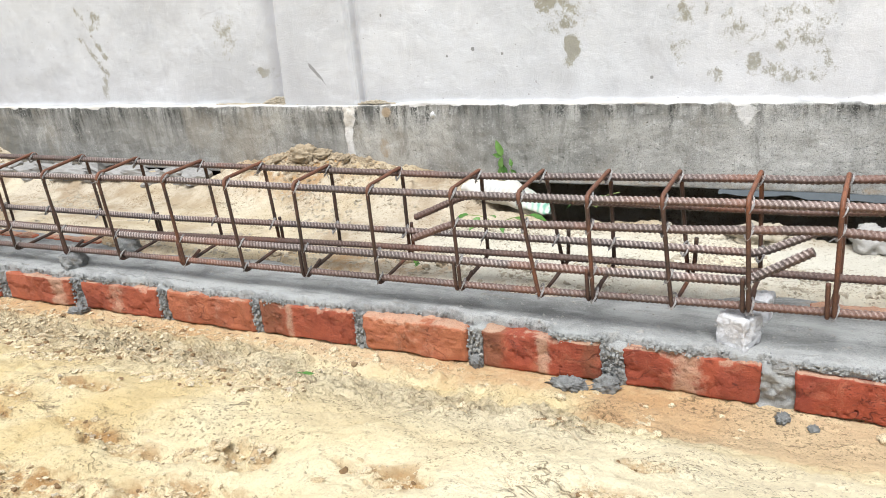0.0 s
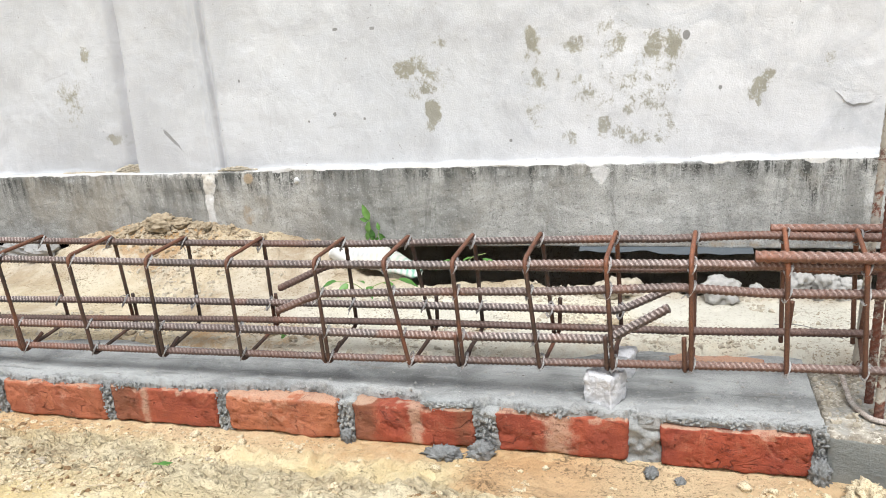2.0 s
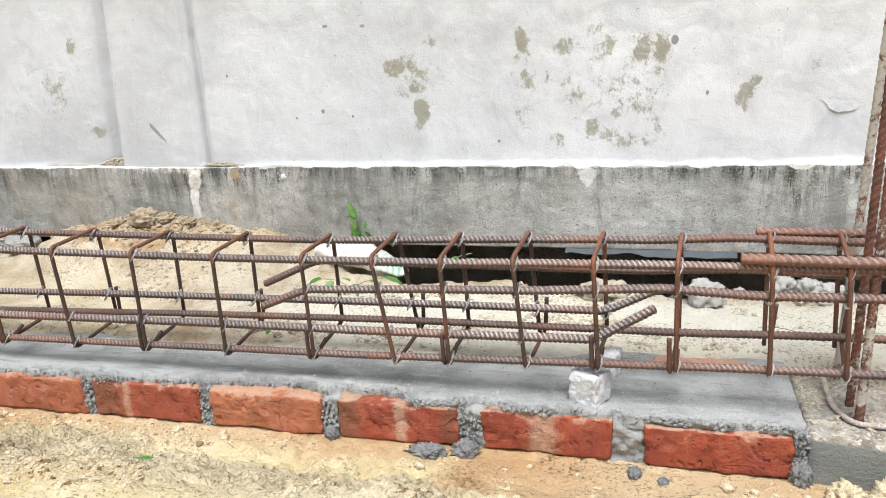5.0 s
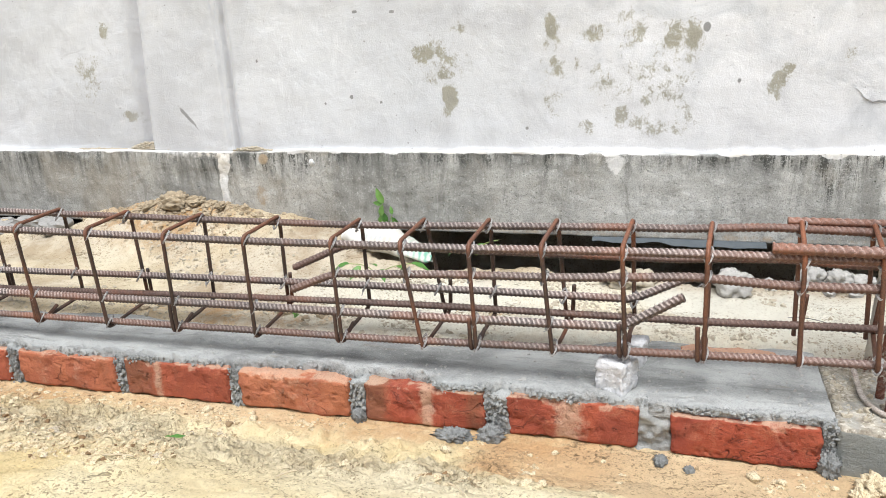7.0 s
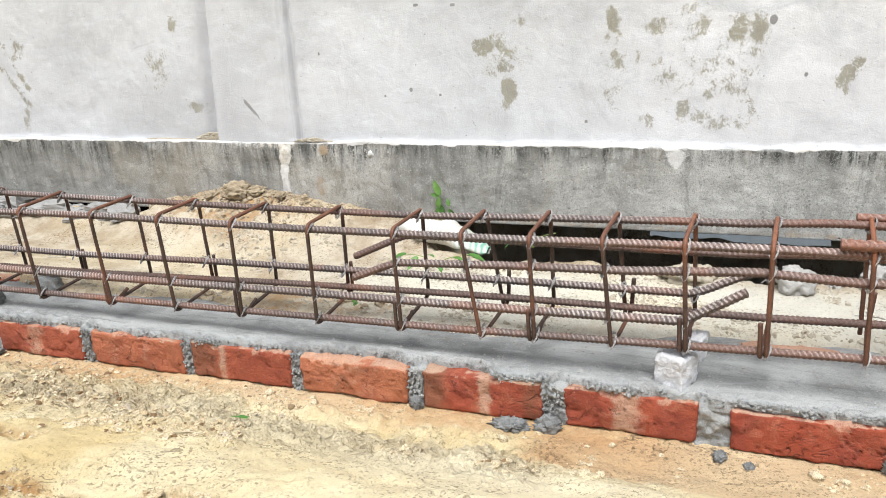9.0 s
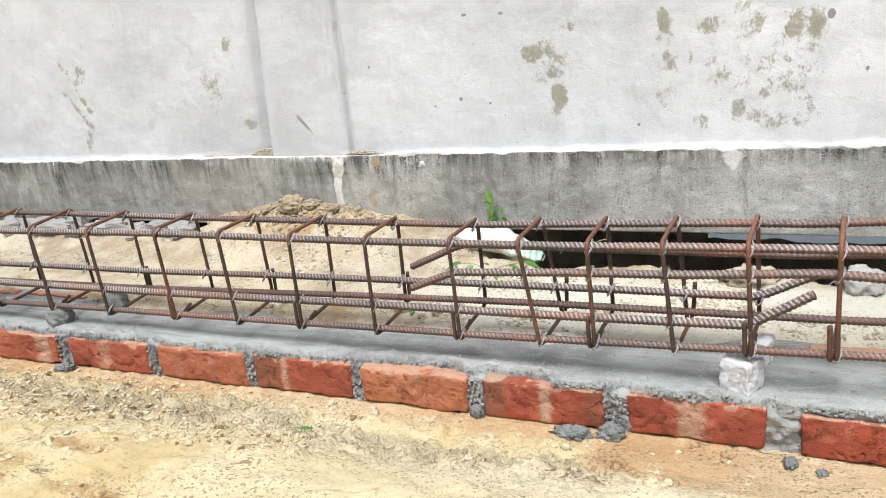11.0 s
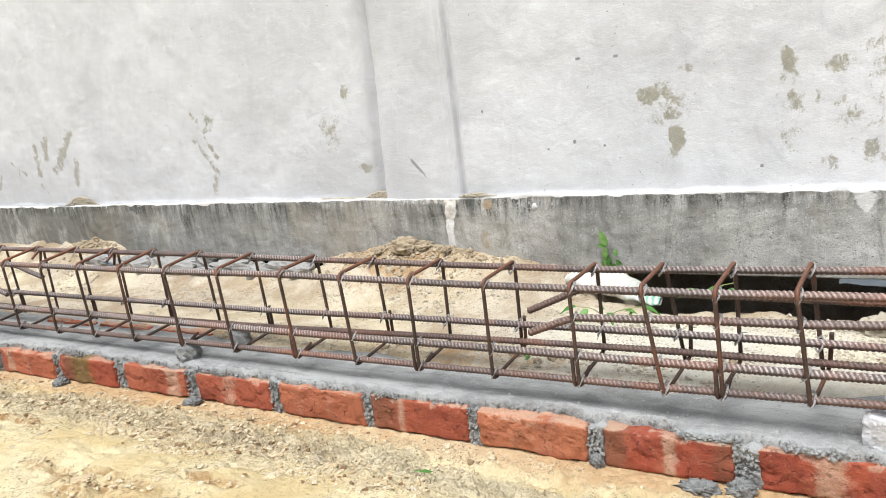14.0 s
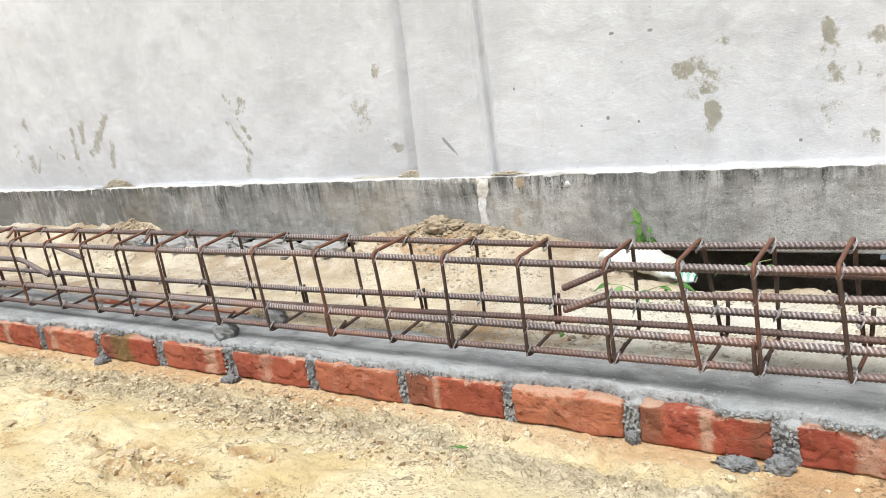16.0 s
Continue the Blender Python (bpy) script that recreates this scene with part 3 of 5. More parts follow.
def build_ground():
    xs = np.concatenate([-np.geomspace(80, 3.75, 16), np.arange(-3.7, -1.9, 0.016), np.arange(-1.9, 1.3, 0.006), np.arange(1.3, 1.75, 0.015), np.geomspace(1.8, 80, 16)])
    ys = np.concatenate([-np.geomspace(80, 1.25, 16), np.arange(-1.2, -0.7, 0.02), np.arange(-0.7, 0.02, 0.006), np.arange(0.02, 0.12, 0.02), np.arange(0.12, 0.80, 0.0075), np.arange(0.81, 1.2, 0.02), np.geomspace(1.25, 80, 16)])
    x, y = np.meshgrid(xs, ys, indexing="ij")
    z = ground_height(x, y)
    yl = y - front_line(x)
    crumb = step(0.0, -0.08, yl) * step(-0.40, -0.20, yl) * step(0.1, -0.25, value_noise(x * 3, y * 3, 0, 71) - 0.4)
    wet = step(0.0, -0.03, yl) * step(-0.21, -0.13, yl + 0.03 * value_noise(x * 6, y * 6, 0, 73)) * step(0.35, 0.62, x)
    wet = np.maximum(wet, 0.62 * step(-0.16, -0.03, yl + 0.03 * value_noise(x * 7, y * 7, 0, 79)) * (y < 0.05))
    brown = step(-1.7, -1.2, y) * step(-4.0, -3.5, x) * step(2.0, 1.7, x) * step(-0.28, -0.34, yl) * step(-0.05, 0.14, patches(x, y))
    fill = (y > 0.1).astype(float)
    pile = 1.25 * step(0.25, 0.06, np.hypot((x + 0.6) / 1.7, (y - 0.75))) + 0.3 * step(0.07, 0.02, y - back_edge(x)) * fill
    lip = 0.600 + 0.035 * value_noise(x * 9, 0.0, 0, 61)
    # Where the painted shade goes: the hollow and the gap behind the rubble.
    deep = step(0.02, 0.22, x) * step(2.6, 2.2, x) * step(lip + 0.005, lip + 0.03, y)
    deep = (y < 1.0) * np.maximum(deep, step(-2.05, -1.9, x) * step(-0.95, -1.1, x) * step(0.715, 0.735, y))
    for cx, cy, r in ((0.02, 0.25, 0.09), (-0.35, 0.22, 0.07), (0.72, 0.36, 0.06), (-0.85, 0.23, 0.06), (0.45, 0.30, 0.04), (-0.15, 0.20, 0.06)):
        pile = np.maximum(pile, 0.9 * step(1.4, 0.3, np.hypot((x - cx) / 1.6, y - cy) / r) * fill)
    dust = fill * step(-0.25, 0.25, x + 0.15 * value_noise(x * 4, y * 5, 0, 77)) * step(0.62, 0.5, y)
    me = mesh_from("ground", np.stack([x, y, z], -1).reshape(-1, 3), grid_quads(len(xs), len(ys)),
                   attributes={"crumb": crumb * (1 - 0.85 * np.clip(wet, 0, 1)), "bleach": step(0.1, 0.6, x + 0.2 * value_noise(x * 3, y * 5, 0, 89)) * step(-0.20, -0.28, yl) * step(-1.3, -0.8, y + 0.15 * value_noise(x * 2, y * 2, 0, 86)) * step(2.4, 1.4, x + 0.3 * value_noise(x * 2, y * 2, 0, 84)), "wet": wet, "brown": np.maximum(brown, pile * 0.8), "fill": fill, "hollow_shade": deep, "dust": dust})
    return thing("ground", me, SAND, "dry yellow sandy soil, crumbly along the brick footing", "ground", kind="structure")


build_ground()

# ---- plastered boundary wall with a pilaster, on a concrete plinth beam ----
PLASTER_Y, PLINTH_Y, LEDGE_Z = 0.775, 0.755, 0.272
STAINS = ((-0.797, 0.613, 0.019, 0.025, 0.9), (-0.877, 0.509, 0.045, 0.03, 0.6), (-0.864, 0.467, 0.021, 0.042, 0.4), (-0.788, 0.565, 0.016, 0.023, 0.4), (0.173, 0.524, 0.048, 0.026, 0.7),
          (0.221, 0.472, 0.021, 0.011, 0.85), (0.227, 0.414, 0.024, 0.036, 1.6), (0.221, 0.375, 0.01, 0.015, 0.6), (0.262, 0.572, 0.023, 0.024, 0.5), (0.22, 0.514, 0.012, 0.017, 0.6),
          (0.494, 0.579, 0.018, 0.034, 0.95), (0.48, 0.54, 0.008, 0.019, 0.65), (0.598, 0.558, 0.031, 0.022, 0.75), (0.699, 0.559, 0.019, 0.036, 0.7), (0.67, 0.602, 0.02, 0.013, 0.5),
          (0.782, 0.548, 0.026, 0.035, 0.8), (0.819, 0.554, 0.017, 0.045, 0.9), (0.509, 0.478, 0.018, 0.027, 0.65), (0.559, 0.486, 0.008, 0.016, 0.6), (0.491, 0.407, 0.017, 0.021, 0.55))
STAINS += ((0.512, 0.521, 0.017, 0.008, 0.45), (0.725, 0.4, 0.019, 0.02, 0.8), (0.744, 0.433, 0.032, 0.026, 0.5), (0.776, 0.451, 0.009, 0.04, 0.55), (0.705, 0.468, 0.016, 0.02, 0.45),
           (0.665, 0.362, 0.018, 0.023, 0.8), (0.731, 0.318, 0.04, 0.019, 0.4), (0.822, 0.37, 0.015, 0.032, 0.6), (1.152, 0.488, 0.014, 0.018, 0.4),
           (0.576, 0.33, 0.02, 0.017, 0.35), (-0.745, 0.372, 0.03, 0.018, 0.7), (-0.70, 0.35, 0.012, 0.014, 0.6))
STAINS += ((0.755, 0.45, 0.085, 0.085, 0.33), (0.80, 0.52, 0.05, 0.05, 0.38), (0.50, 0.47, 0.035, 0.12, 0.28), (0.20, 0.50, 0.08, 0.05, 0.32), (0.69, 0.56, 0.05, 0.06, 0.3), (0.62, 0.43, 0.04, 0.05, 0.28), (0.74, 0.34, 0.10, 0.03, 0.28), (-0.86, 0.48, 0.06, 0.07, 0.28), (-2.66, 0.435, 0.02, 0.03, 0.5), (-2.85, 0.58, 0.03, 0.03, 0.75), (-2.98, 0.46, 0.03, 0.06, 0.5), (-2.87, 0.39, 0.03, 0.05, 0.6), (-1.42, 0.56, 0.02, 0.03, 0.5))
# Slanted trowel marks: x, z at both ends, half width, strength.
STROKES = ((1.036, 0.460, 1.004, 0.412, 0.017, 0.95), (-2.689, 0.463, -2.606, 0.409, 0.009, 0.9), (-2.497, 0.524, -2.504, 0.42, 0.018, 0.8), (-2.413, 0.556, -2.425, 0.483, 0.022, 0.9), (-2.237, 0.568, -2.384, 0.42, 0.024, 0.85),
           (-2.236, 0.462, -2.259, 0.371, 0.018, 0.75), (-1.524, 0.502, -1.414, 0.381, 0.012, 0.75), (-1.44, 0.361, -1.452, 0.302, 0.016, 0.85), (-1.448, 0.508, -1.413, 0.433, 0.009, 0.7),
           (-2.521, 0.362, -2.474, 0.328, 0.012, 0.6), (-2.806, 0.411, -2.832, 0.359, 0.014, 0.7), (-1.50, 0.59, -1.45, 0.54, 0.014, 0.6))
SPOTS = ((-0.042, 0.417, 0.006, 0.006), (0.041, 0.402, 0.004, 0.004), (-0.014, 0.634, 0.008, 0.004), (0.087, 0.63, 0.008, 0.004), (-0.316, 0.518, 0.004, 0.006), (-0.12, 0.40, 0.004, 0.004), (0.93, 0.44, 0.005, 0.005), (0.43, 0.33, 0.005, 0.005), (0.853, 0.563, 0.009, 0.011))


def pilaster_edges(z):
    return -0.689 + 0.05 * np.clip(z - 0.29, 0, 0.4), -0.427 + 0.008 * np.clip(z - 0.29, 0, 0.6) + 0.0012 * fbm(z * 18, 0 * z, 0, 3, 88)


def pilaster_profile(x, z):
    """Proud of the wall, narrowing upwards, with a lime bead and a groove along one side."""
    left, right = pilaster_edges(z)
    face = step(0.0, 0.008, x - left) * step(0.004, -0.010, x - right)
    bead = step(-0.009, -0.002, x - right) * step(0.019, 0.012, x - right) * 0.55
    edge = 0.35 * np.exp(-((x - right + 0.003) / 0.0035) ** 2)
    return 0.0175 * (np.maximum(face, bead) + edge) - 0.020 * np.exp(-((x - left + 0.010) / 0.020) ** 2) - 0.009 * np.exp(-((x - right - 0.023) / 0.007) ** 2)


def build_wall():
    xs = np.concatenate([np.arange(-7.0, -3.5, 0.1), np.arange(-3.5, -1.2, 0.008), np.arange(-1.2, 1.4, 0.004), np.arange(1.4, 1.7, 0.008), np.arange(1.7, 5.01, 0.1)])
    zs = np.concatenate([np.arange(0.264, 0.70, 0.004), np.arange(0.70, 1.15, 0.008), np.arange(1.16, 2.1, 0.06)])
    x, z = np.meshgrid(xs, zs, indexing="ij")
    y = PLASTER_Y - pilaster_profile(x, z) + 0.0035 * fbm(x * 2.5, z * 2.5, 0, 3, 81) + 0.0012 * fbm(x * 16, z * 16, 0, 3, 83)
    foot = step(0.283, 0.270, z + 0.006 * fbm(x * 14, z * 6, 0, 3, 85))
    y = np.maximum(y - 0.003 * foot, PLINTH_Y + 0.0035)
    stain = np.zeros_like(x)
    wx, wz = 0.007 * fbm(x * 30, z * 30, 0, 3, 141), 0.009 * fbm(x * 30, z * 22, 5, 3, 143)
    for cx, cz, rx, rz, a in STAINS:
        d = np.hypot((x + wx - cx) / rx, (z + wz - cz) / rz)
        stain = np.maximum(stain, a * step(1.45, 0.4, d))
    for x0, z0, x1, z1, half, a in STROKES:
        ex, ez = x1 - x0, z1 - z0
        u = np.clip(((x - x0) * ex + (z - z0) * ez) / (ex * ex + ez * ez), 0, 1)
        d = np.hypot(x + wx - x0 - u * ex, z + wz - z0 - u * ez) / half
        stain = np.maximum(stain, a * step(1.4, 0.3, d))
    soot = np.zeros_like(x)
    for cx, cz, rx, rz in SPOTS:
        soot = np.maximum(soot, step(1.4, 0.6, np.hypot((x - cx) / rx, (z - cz) / rz)))
    along = (x + 0.545) * 0.62 + (z - 0.364) * -0.78
    across = (x + 0.545) * 0.78 + (z - 0.364) * 0.62 + 0.002 * value_noise(x * 60, z * 60, 0, 155)
    soot = np.maximum(soot, 0.8 * step(1.4, 0.3, np.hypot(along / 0.060, across / (0.0065 - 0.05 * along))))
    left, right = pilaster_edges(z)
    # Narrow bands paint in the shade beside the pilaster and in its groove.
    damp_shade = step(0.5, 0.27, z) * 0.30 + step(-0.085, 0.0, x - left) * step(0.010, 0.003, x - left) * 1.2 + np.exp(-((x - right - 0.020) / 0.005) ** 2) * 1.5 + np.exp(-((x - right - 0.008) / 0.004) ** 2) * 0.5
    damp_shade = damp_shade + 0.22 * step(-0.69, -0.68, x) * step(-0.43, -0.44, x) + 0.35 * step(0.1, 0.5, value_noise(x * 1.3, z * 0.7, 0, 87)) * step(0.1, -0.3, x)
    for cx, cz, rad in ((0.165, 0.69, 0.075), (0.165, 0.70, 0.12), (0.37, 0.66, 0.07), (0.36, 0.67, 0.115), (-0.15, 0.72, 0.09), (0.62, 0.70, 0.09)):
        ring = np.hypot(x - cx, (z - cz) * 1.1) + 0.012 * fbm(x * 9, z * 9, 0, 3, 157)
        damp_shade = damp_shade + 0.5 * np.exp(-((ring - rad) / 0.020) ** 2) * step(cz + 0.06, cz - 0.02, z)
    n = len(xs) * len(zs)
    v = np.stack([x, y, z], -1).reshape(-1, 3)
    q = grid_quads(len(xs), len(zs))
    bx0, bx1, bz0, bz1 = xs[0], xs[-1], zs[0], zs[-1]
    rim = [(0, len(zs) - 1), ((len(xs) - 1) * len(zs), n - 1)]
    back = np.array([(bx0, 1.0, bz0), (bx0, 1.0, bz1), (bx1, 1.0, bz0), (bx1, 1.0, bz1)])
    v = np.vstack([v, back])
    extra = [(n, n + 1, n + 3, n + 2), (rim[0][0], rim[0][1], n + 1, n), (n + 2, n + 3, rim[1][1], rim[1][0]), (rim[0][1], rim[1][1], n + 3, n + 1)]
    pad = lambda a: np.concatenate([a.ravel(), np.zeros(4)])
    me = mesh_from("wall_plaster", v, np.vstack([q, extra]), attributes={"stain": pad(stain), "soot": pad(soot), "damp_shade": pad(damp_shade), "wash": pad(step(0.1, 0.75, x))})
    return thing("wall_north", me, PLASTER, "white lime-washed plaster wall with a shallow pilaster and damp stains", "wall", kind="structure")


def build_plinth():
    xs = np.concatenate([np.arange(-7.0, -3.5, 0.1), np.arange(-3.5, -1.2, 0.008), np.arange(-1.2, 1.4, 0.004), np.arange(1.4, 1.7, 0.008), np.arange(1.7, 5.01, 0.1)])
    us = np.concatenate([np.arange(0, 0.19, 0.01), np.arange(0.19, 0.44, 0.004), np.arange(0.44, 0.62, 0.01)])
    x, u = np.meshgrid(xs, us, indexing="ij")
    z_low = 0.052
    rise = LEDGE_Z - z_low
    # Around the profile: underside, front face, ledge.
    y = np.where(u < 0.20, 0.955 - u, np.where(u < 0.20 + rise, PLINTH_Y, PLINTH_Y + (u - 0.20 - rise)))
    z = np.where(u < 0.20, z_low, np.where(u < 0.20 + rise, z_low + u - 0.20, LEDGE_Z))
    front = step(0.19, 0.21, u) * step(0.21 + rise, 0.19 + rise, u)
    top = step(0.185 + rise, 0.20 + rise, u)
    y = y + front * (0.004 * fbm(x * 3, z * 5, 0, 3, 91) + 0.0015 * fbm(x * 30, z * 30, 0, 3, 93))
    z = z + top * (0.004 * fbm(x * 5, 0 * x, 0, 4, 95)) + (1 - front) * (1 - top) * 0.006 * fbm(x * 6, y * 6, 0, 3, 97)
    chip = np.clip(fbm(x * 17, z * 9, 0, 4, 92) - 0.25, 0, 1) * step(LEDGE_Z - 0.035, LEDGE_Z - 0.004, z)
    z = z - 0.0015 * chip * (front + top > 0.5)
    y = y + 0.006 * chip * front
    near_top = np.clip((z - 0.17) / (LEDGE_Z - 0.17), 0, 1)
    drip = np.clip(value_noise(x * 70, 0 * x, 0, 99) - 0.35, 0, 1) * 1.3 * step(-0.3, 0.2, value_noise(x * 4, 0 * x, 0, 98) + 0.5 * step(-1.2, -1.8, x))
    lip = 0.2670 - 0.0025 * np.clip(fbm(x * 30, 0 * x, 0, 4, 94), -0.5, 1.5) - 0.030 * np.clip(value_noise(x * 14, 0 * x, 0, 96) - 0.62, 0, 1)
    lime = np.maximum(step(lip - 0.004, lip + 0.006, z), np.clip(near_top * 0.5 * drip * 2, 0, 0.8) * front)
    run_edge = np.interp(z, [0.08, 0.115, 0.207, 0.25, 0.272], [-0.447, -0.444, -0.438, -0.424, -0.416])
    run = step(-0.474, -0.467, x + 0.004 * fbm(x * 40, z * 40, 0, 3, 122)) * step(run_edge + 0.006, run_edge - 0.004, x + 0.005 * fbm(x * 40, z * 40, 4, 3, 124)) * front
    y = y - 0.004 * run * (0.7 + 0.6 * fbm(x * 60, z * 45, 0, 3, 126))
    lime = np.maximum(lime, 0.74 * run)
    lime = np.maximum(lime, 0.85 * step(1.3, 0.3, np.hypot((x - 0.655) / (0.045 * np.clip((z - 0.20) / 0.06, 0.15, 1)), (z - 0.242) / 0.035)))
    lime = np.maximum(lime, 0.8 * step(1.2, 0.4, np.hypot((x + 0.175) / 0.008, (z - 0.242) / 0.012)))
    lime = np.maximum(lime, 0.55 * step(-0.67, -0.63, x) * step(-0.38, -0.42, x) * step(0.225, 0.262, z))
    soil = step(0.11, 0.05, z) * 0.6 * front + step(1.2, 0.4, np.hypot((x + 0.34) / 0.03, (z - 0.14) / 0.05)) * 0.6
    soil = np.maximum(soil, step(1.3, 0.4, np.hypot((x + 0.32) / 0.02, (z - 0.25) / 0.018)))
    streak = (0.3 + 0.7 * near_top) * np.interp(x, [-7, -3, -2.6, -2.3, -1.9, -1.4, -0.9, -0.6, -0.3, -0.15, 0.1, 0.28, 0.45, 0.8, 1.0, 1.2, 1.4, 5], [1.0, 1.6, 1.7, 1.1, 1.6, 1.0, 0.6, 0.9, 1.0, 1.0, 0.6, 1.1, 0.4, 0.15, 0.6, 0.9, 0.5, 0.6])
    reach = 0.06 + 0.14 * np.clip(value_noise(x * 13, 0 * x, 0, 145) + 0.6 * value_noise(x * 5, 0 * x, 3, 147), 0, 1.2)
    amount = np.interp(x, [-7, -3, -2.6, -2.3, -1.9, -1.4, -0.9, -0.6, -0.3, 0.1, 0.28, 0.45, 0.8, 1.0, 1.2, 1.4, 5], [0.6, 1.3, 1.3, 0.9, 1.3, 0.9, 0.5, 0.6, 1.0, 0.6, 1.0, 0.7, 0.5, 1.0, 1.1, 0.6, 0.6])
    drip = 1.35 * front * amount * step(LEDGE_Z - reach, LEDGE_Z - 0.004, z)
    v = np.stack([x, y, z], -1).reshape(-1, 3)
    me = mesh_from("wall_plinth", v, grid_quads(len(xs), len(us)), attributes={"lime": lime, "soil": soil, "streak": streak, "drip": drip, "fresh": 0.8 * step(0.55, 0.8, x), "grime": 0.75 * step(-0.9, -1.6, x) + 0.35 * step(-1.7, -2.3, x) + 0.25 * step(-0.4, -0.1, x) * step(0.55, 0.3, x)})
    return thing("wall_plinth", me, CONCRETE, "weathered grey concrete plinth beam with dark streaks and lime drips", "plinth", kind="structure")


build_wall()
build_plinth()

# ---- brick footing: mortar core and bed, front row, back row, joints ----
FRONT_BRICKS = [(-1.660 - 0.285 * k, -1.660 - 0.285 * k + 0.256) for k in range(7, 0, -1)] + [(-1.660, -1.395), (-1.366, -1.122), (-1.090, -0.847), (-0.812, -0.558),
                (-0.533, -0.284), (-0.265, -0.023), (0.0, 0.230), (0.259, 0.489), (0.527, 0.753), (0.803, 1.033)]


def bed_spill(x):
    """Where the mortar ran over the bricks' front edge."""
    return np.maximum.reduce([step(0.805, 0.83, x) * step(1.05, 1.02, x), 0.8 * step(0.40, 0.43, x) * step(0.52, 0.50, x), 0.6 * step(0.57, 0.6, x) * step(0.70, 0.66, x)])


def bed_height(x, y):
    yl = y - front_line(x)
    edge = 0.017 + 0.008 * fbm(x * 7, 0 * x, 0, 3, 101) + 0.006 * fbm(x * 42, 0 * x, 0, 4, 102) - 0.009 * bed_spill(x) + 0.012 * step(-0.02, 0.03, x) * step(0.24, 0.19, x)
    edge = edge + 0.016 * step(0.25, 0.27, x) * step(0.46, 0.30, x)
    edge = np.clip(edge, 0.012, 0.045)
    top = 0.0125 + 0.004 * step(0.05, 0.0, yl - edge) + 0.003 * fbm(x * 5, y * 5, 0, 3, 103) + 0.0022 * fbm(x * 45, y * 45, 0, 3, 105) * step(0.10, 0.02, yl)
    top = top + 0.005 * step(0.03, 0.0, yl - edge) * np.clip(fbm(x * 55, y * 55, 0, 4, 107), -0.6, 1)
    return np.where(yl < edge, -0.02 + (top + 0.02) * step(edge - 0.005, edge, yl), top), edge


def build_bed(parent):
    xs = np.concatenate([np.arange(-3.8, -1.9, 0.012), np.arange(-1.9, -1.0, 0.005), np.arange(-1.0, 1.052, 0.0033)])
    vs = np.concatenate([np.arange(0.0085, 0.06, 0.002), np.arange(0.062, 0.36, 0.007)])
    x, yl = np.meshgrid(xs, vs, indexing="ij")
    y = yl + front_line(x)
    z, edge = bed_height(x, y)
    z = np.where(y > back_edge(x) + 0.035, -0.04, z)
    dry = step(0.03, 0.01, yl - edge) * 0.35 + 0.5 * step(0.1, 0.5, value_noise(x * 4, y * 9, 0, 111))
    me = mesh_from("mortar_bed", np.stack([x, y, z], -1).reshape(-1, 3), grid_quads(len(xs), len(vs)), attributes={"dry": np.clip(dry, 0, 1)})
    return part("mortar_bed", me, MORTAR, parent, "grey cement mortar bed trowelled over the bricks")


# Pale scuffed bands along a brick: middle, half width, strength.
PALE_BANDS = {15: ((0.53, 0.07, 1.0), (0.05, 0.10, 0.35)), 16: ((0.48, 0.15, 0.95),), 13: ((0.33, 0.05, 0.85),), 14: ((0.5, 0.6, 0.45),), 12: ((0.62, 0.12, 0.5), (0.25, 0.2, 0.4)), 11: ((0.45, 0.16, 0.7),),
              10: ((0.80, 0.14, 0.95),), 17: ((0.55, 0.1, 0.3),), 8: ((0.2, 0.1, 0.85), (0.55, 0.1, 0.5)), 7: ((0.3, 0.12, 0.95),)}
# Firing of a brick: 0 deep red, 1 orange tan; and brown scorched bands.
TAN = {8: 0.55, 9: 0.15, 10: 0.45, 11: 0.3, 12: 0.75, 13: 0.25, 14: 1.0, 15: 0.1, 16: 0.15, 17: 0.05}
BROWN = {9: ((0.3, 0.3, 1.0),), 13: ((0.1, 0.3, 0.8), (0.5, 0.1, 0.4)), 15: ((0.08, 0.16, 0.9), (0.92, 0.12, 0.7)), 17: ((0.9, 0.2, 0.35),), 12: ((0.9, 0.1, 0.5),)}


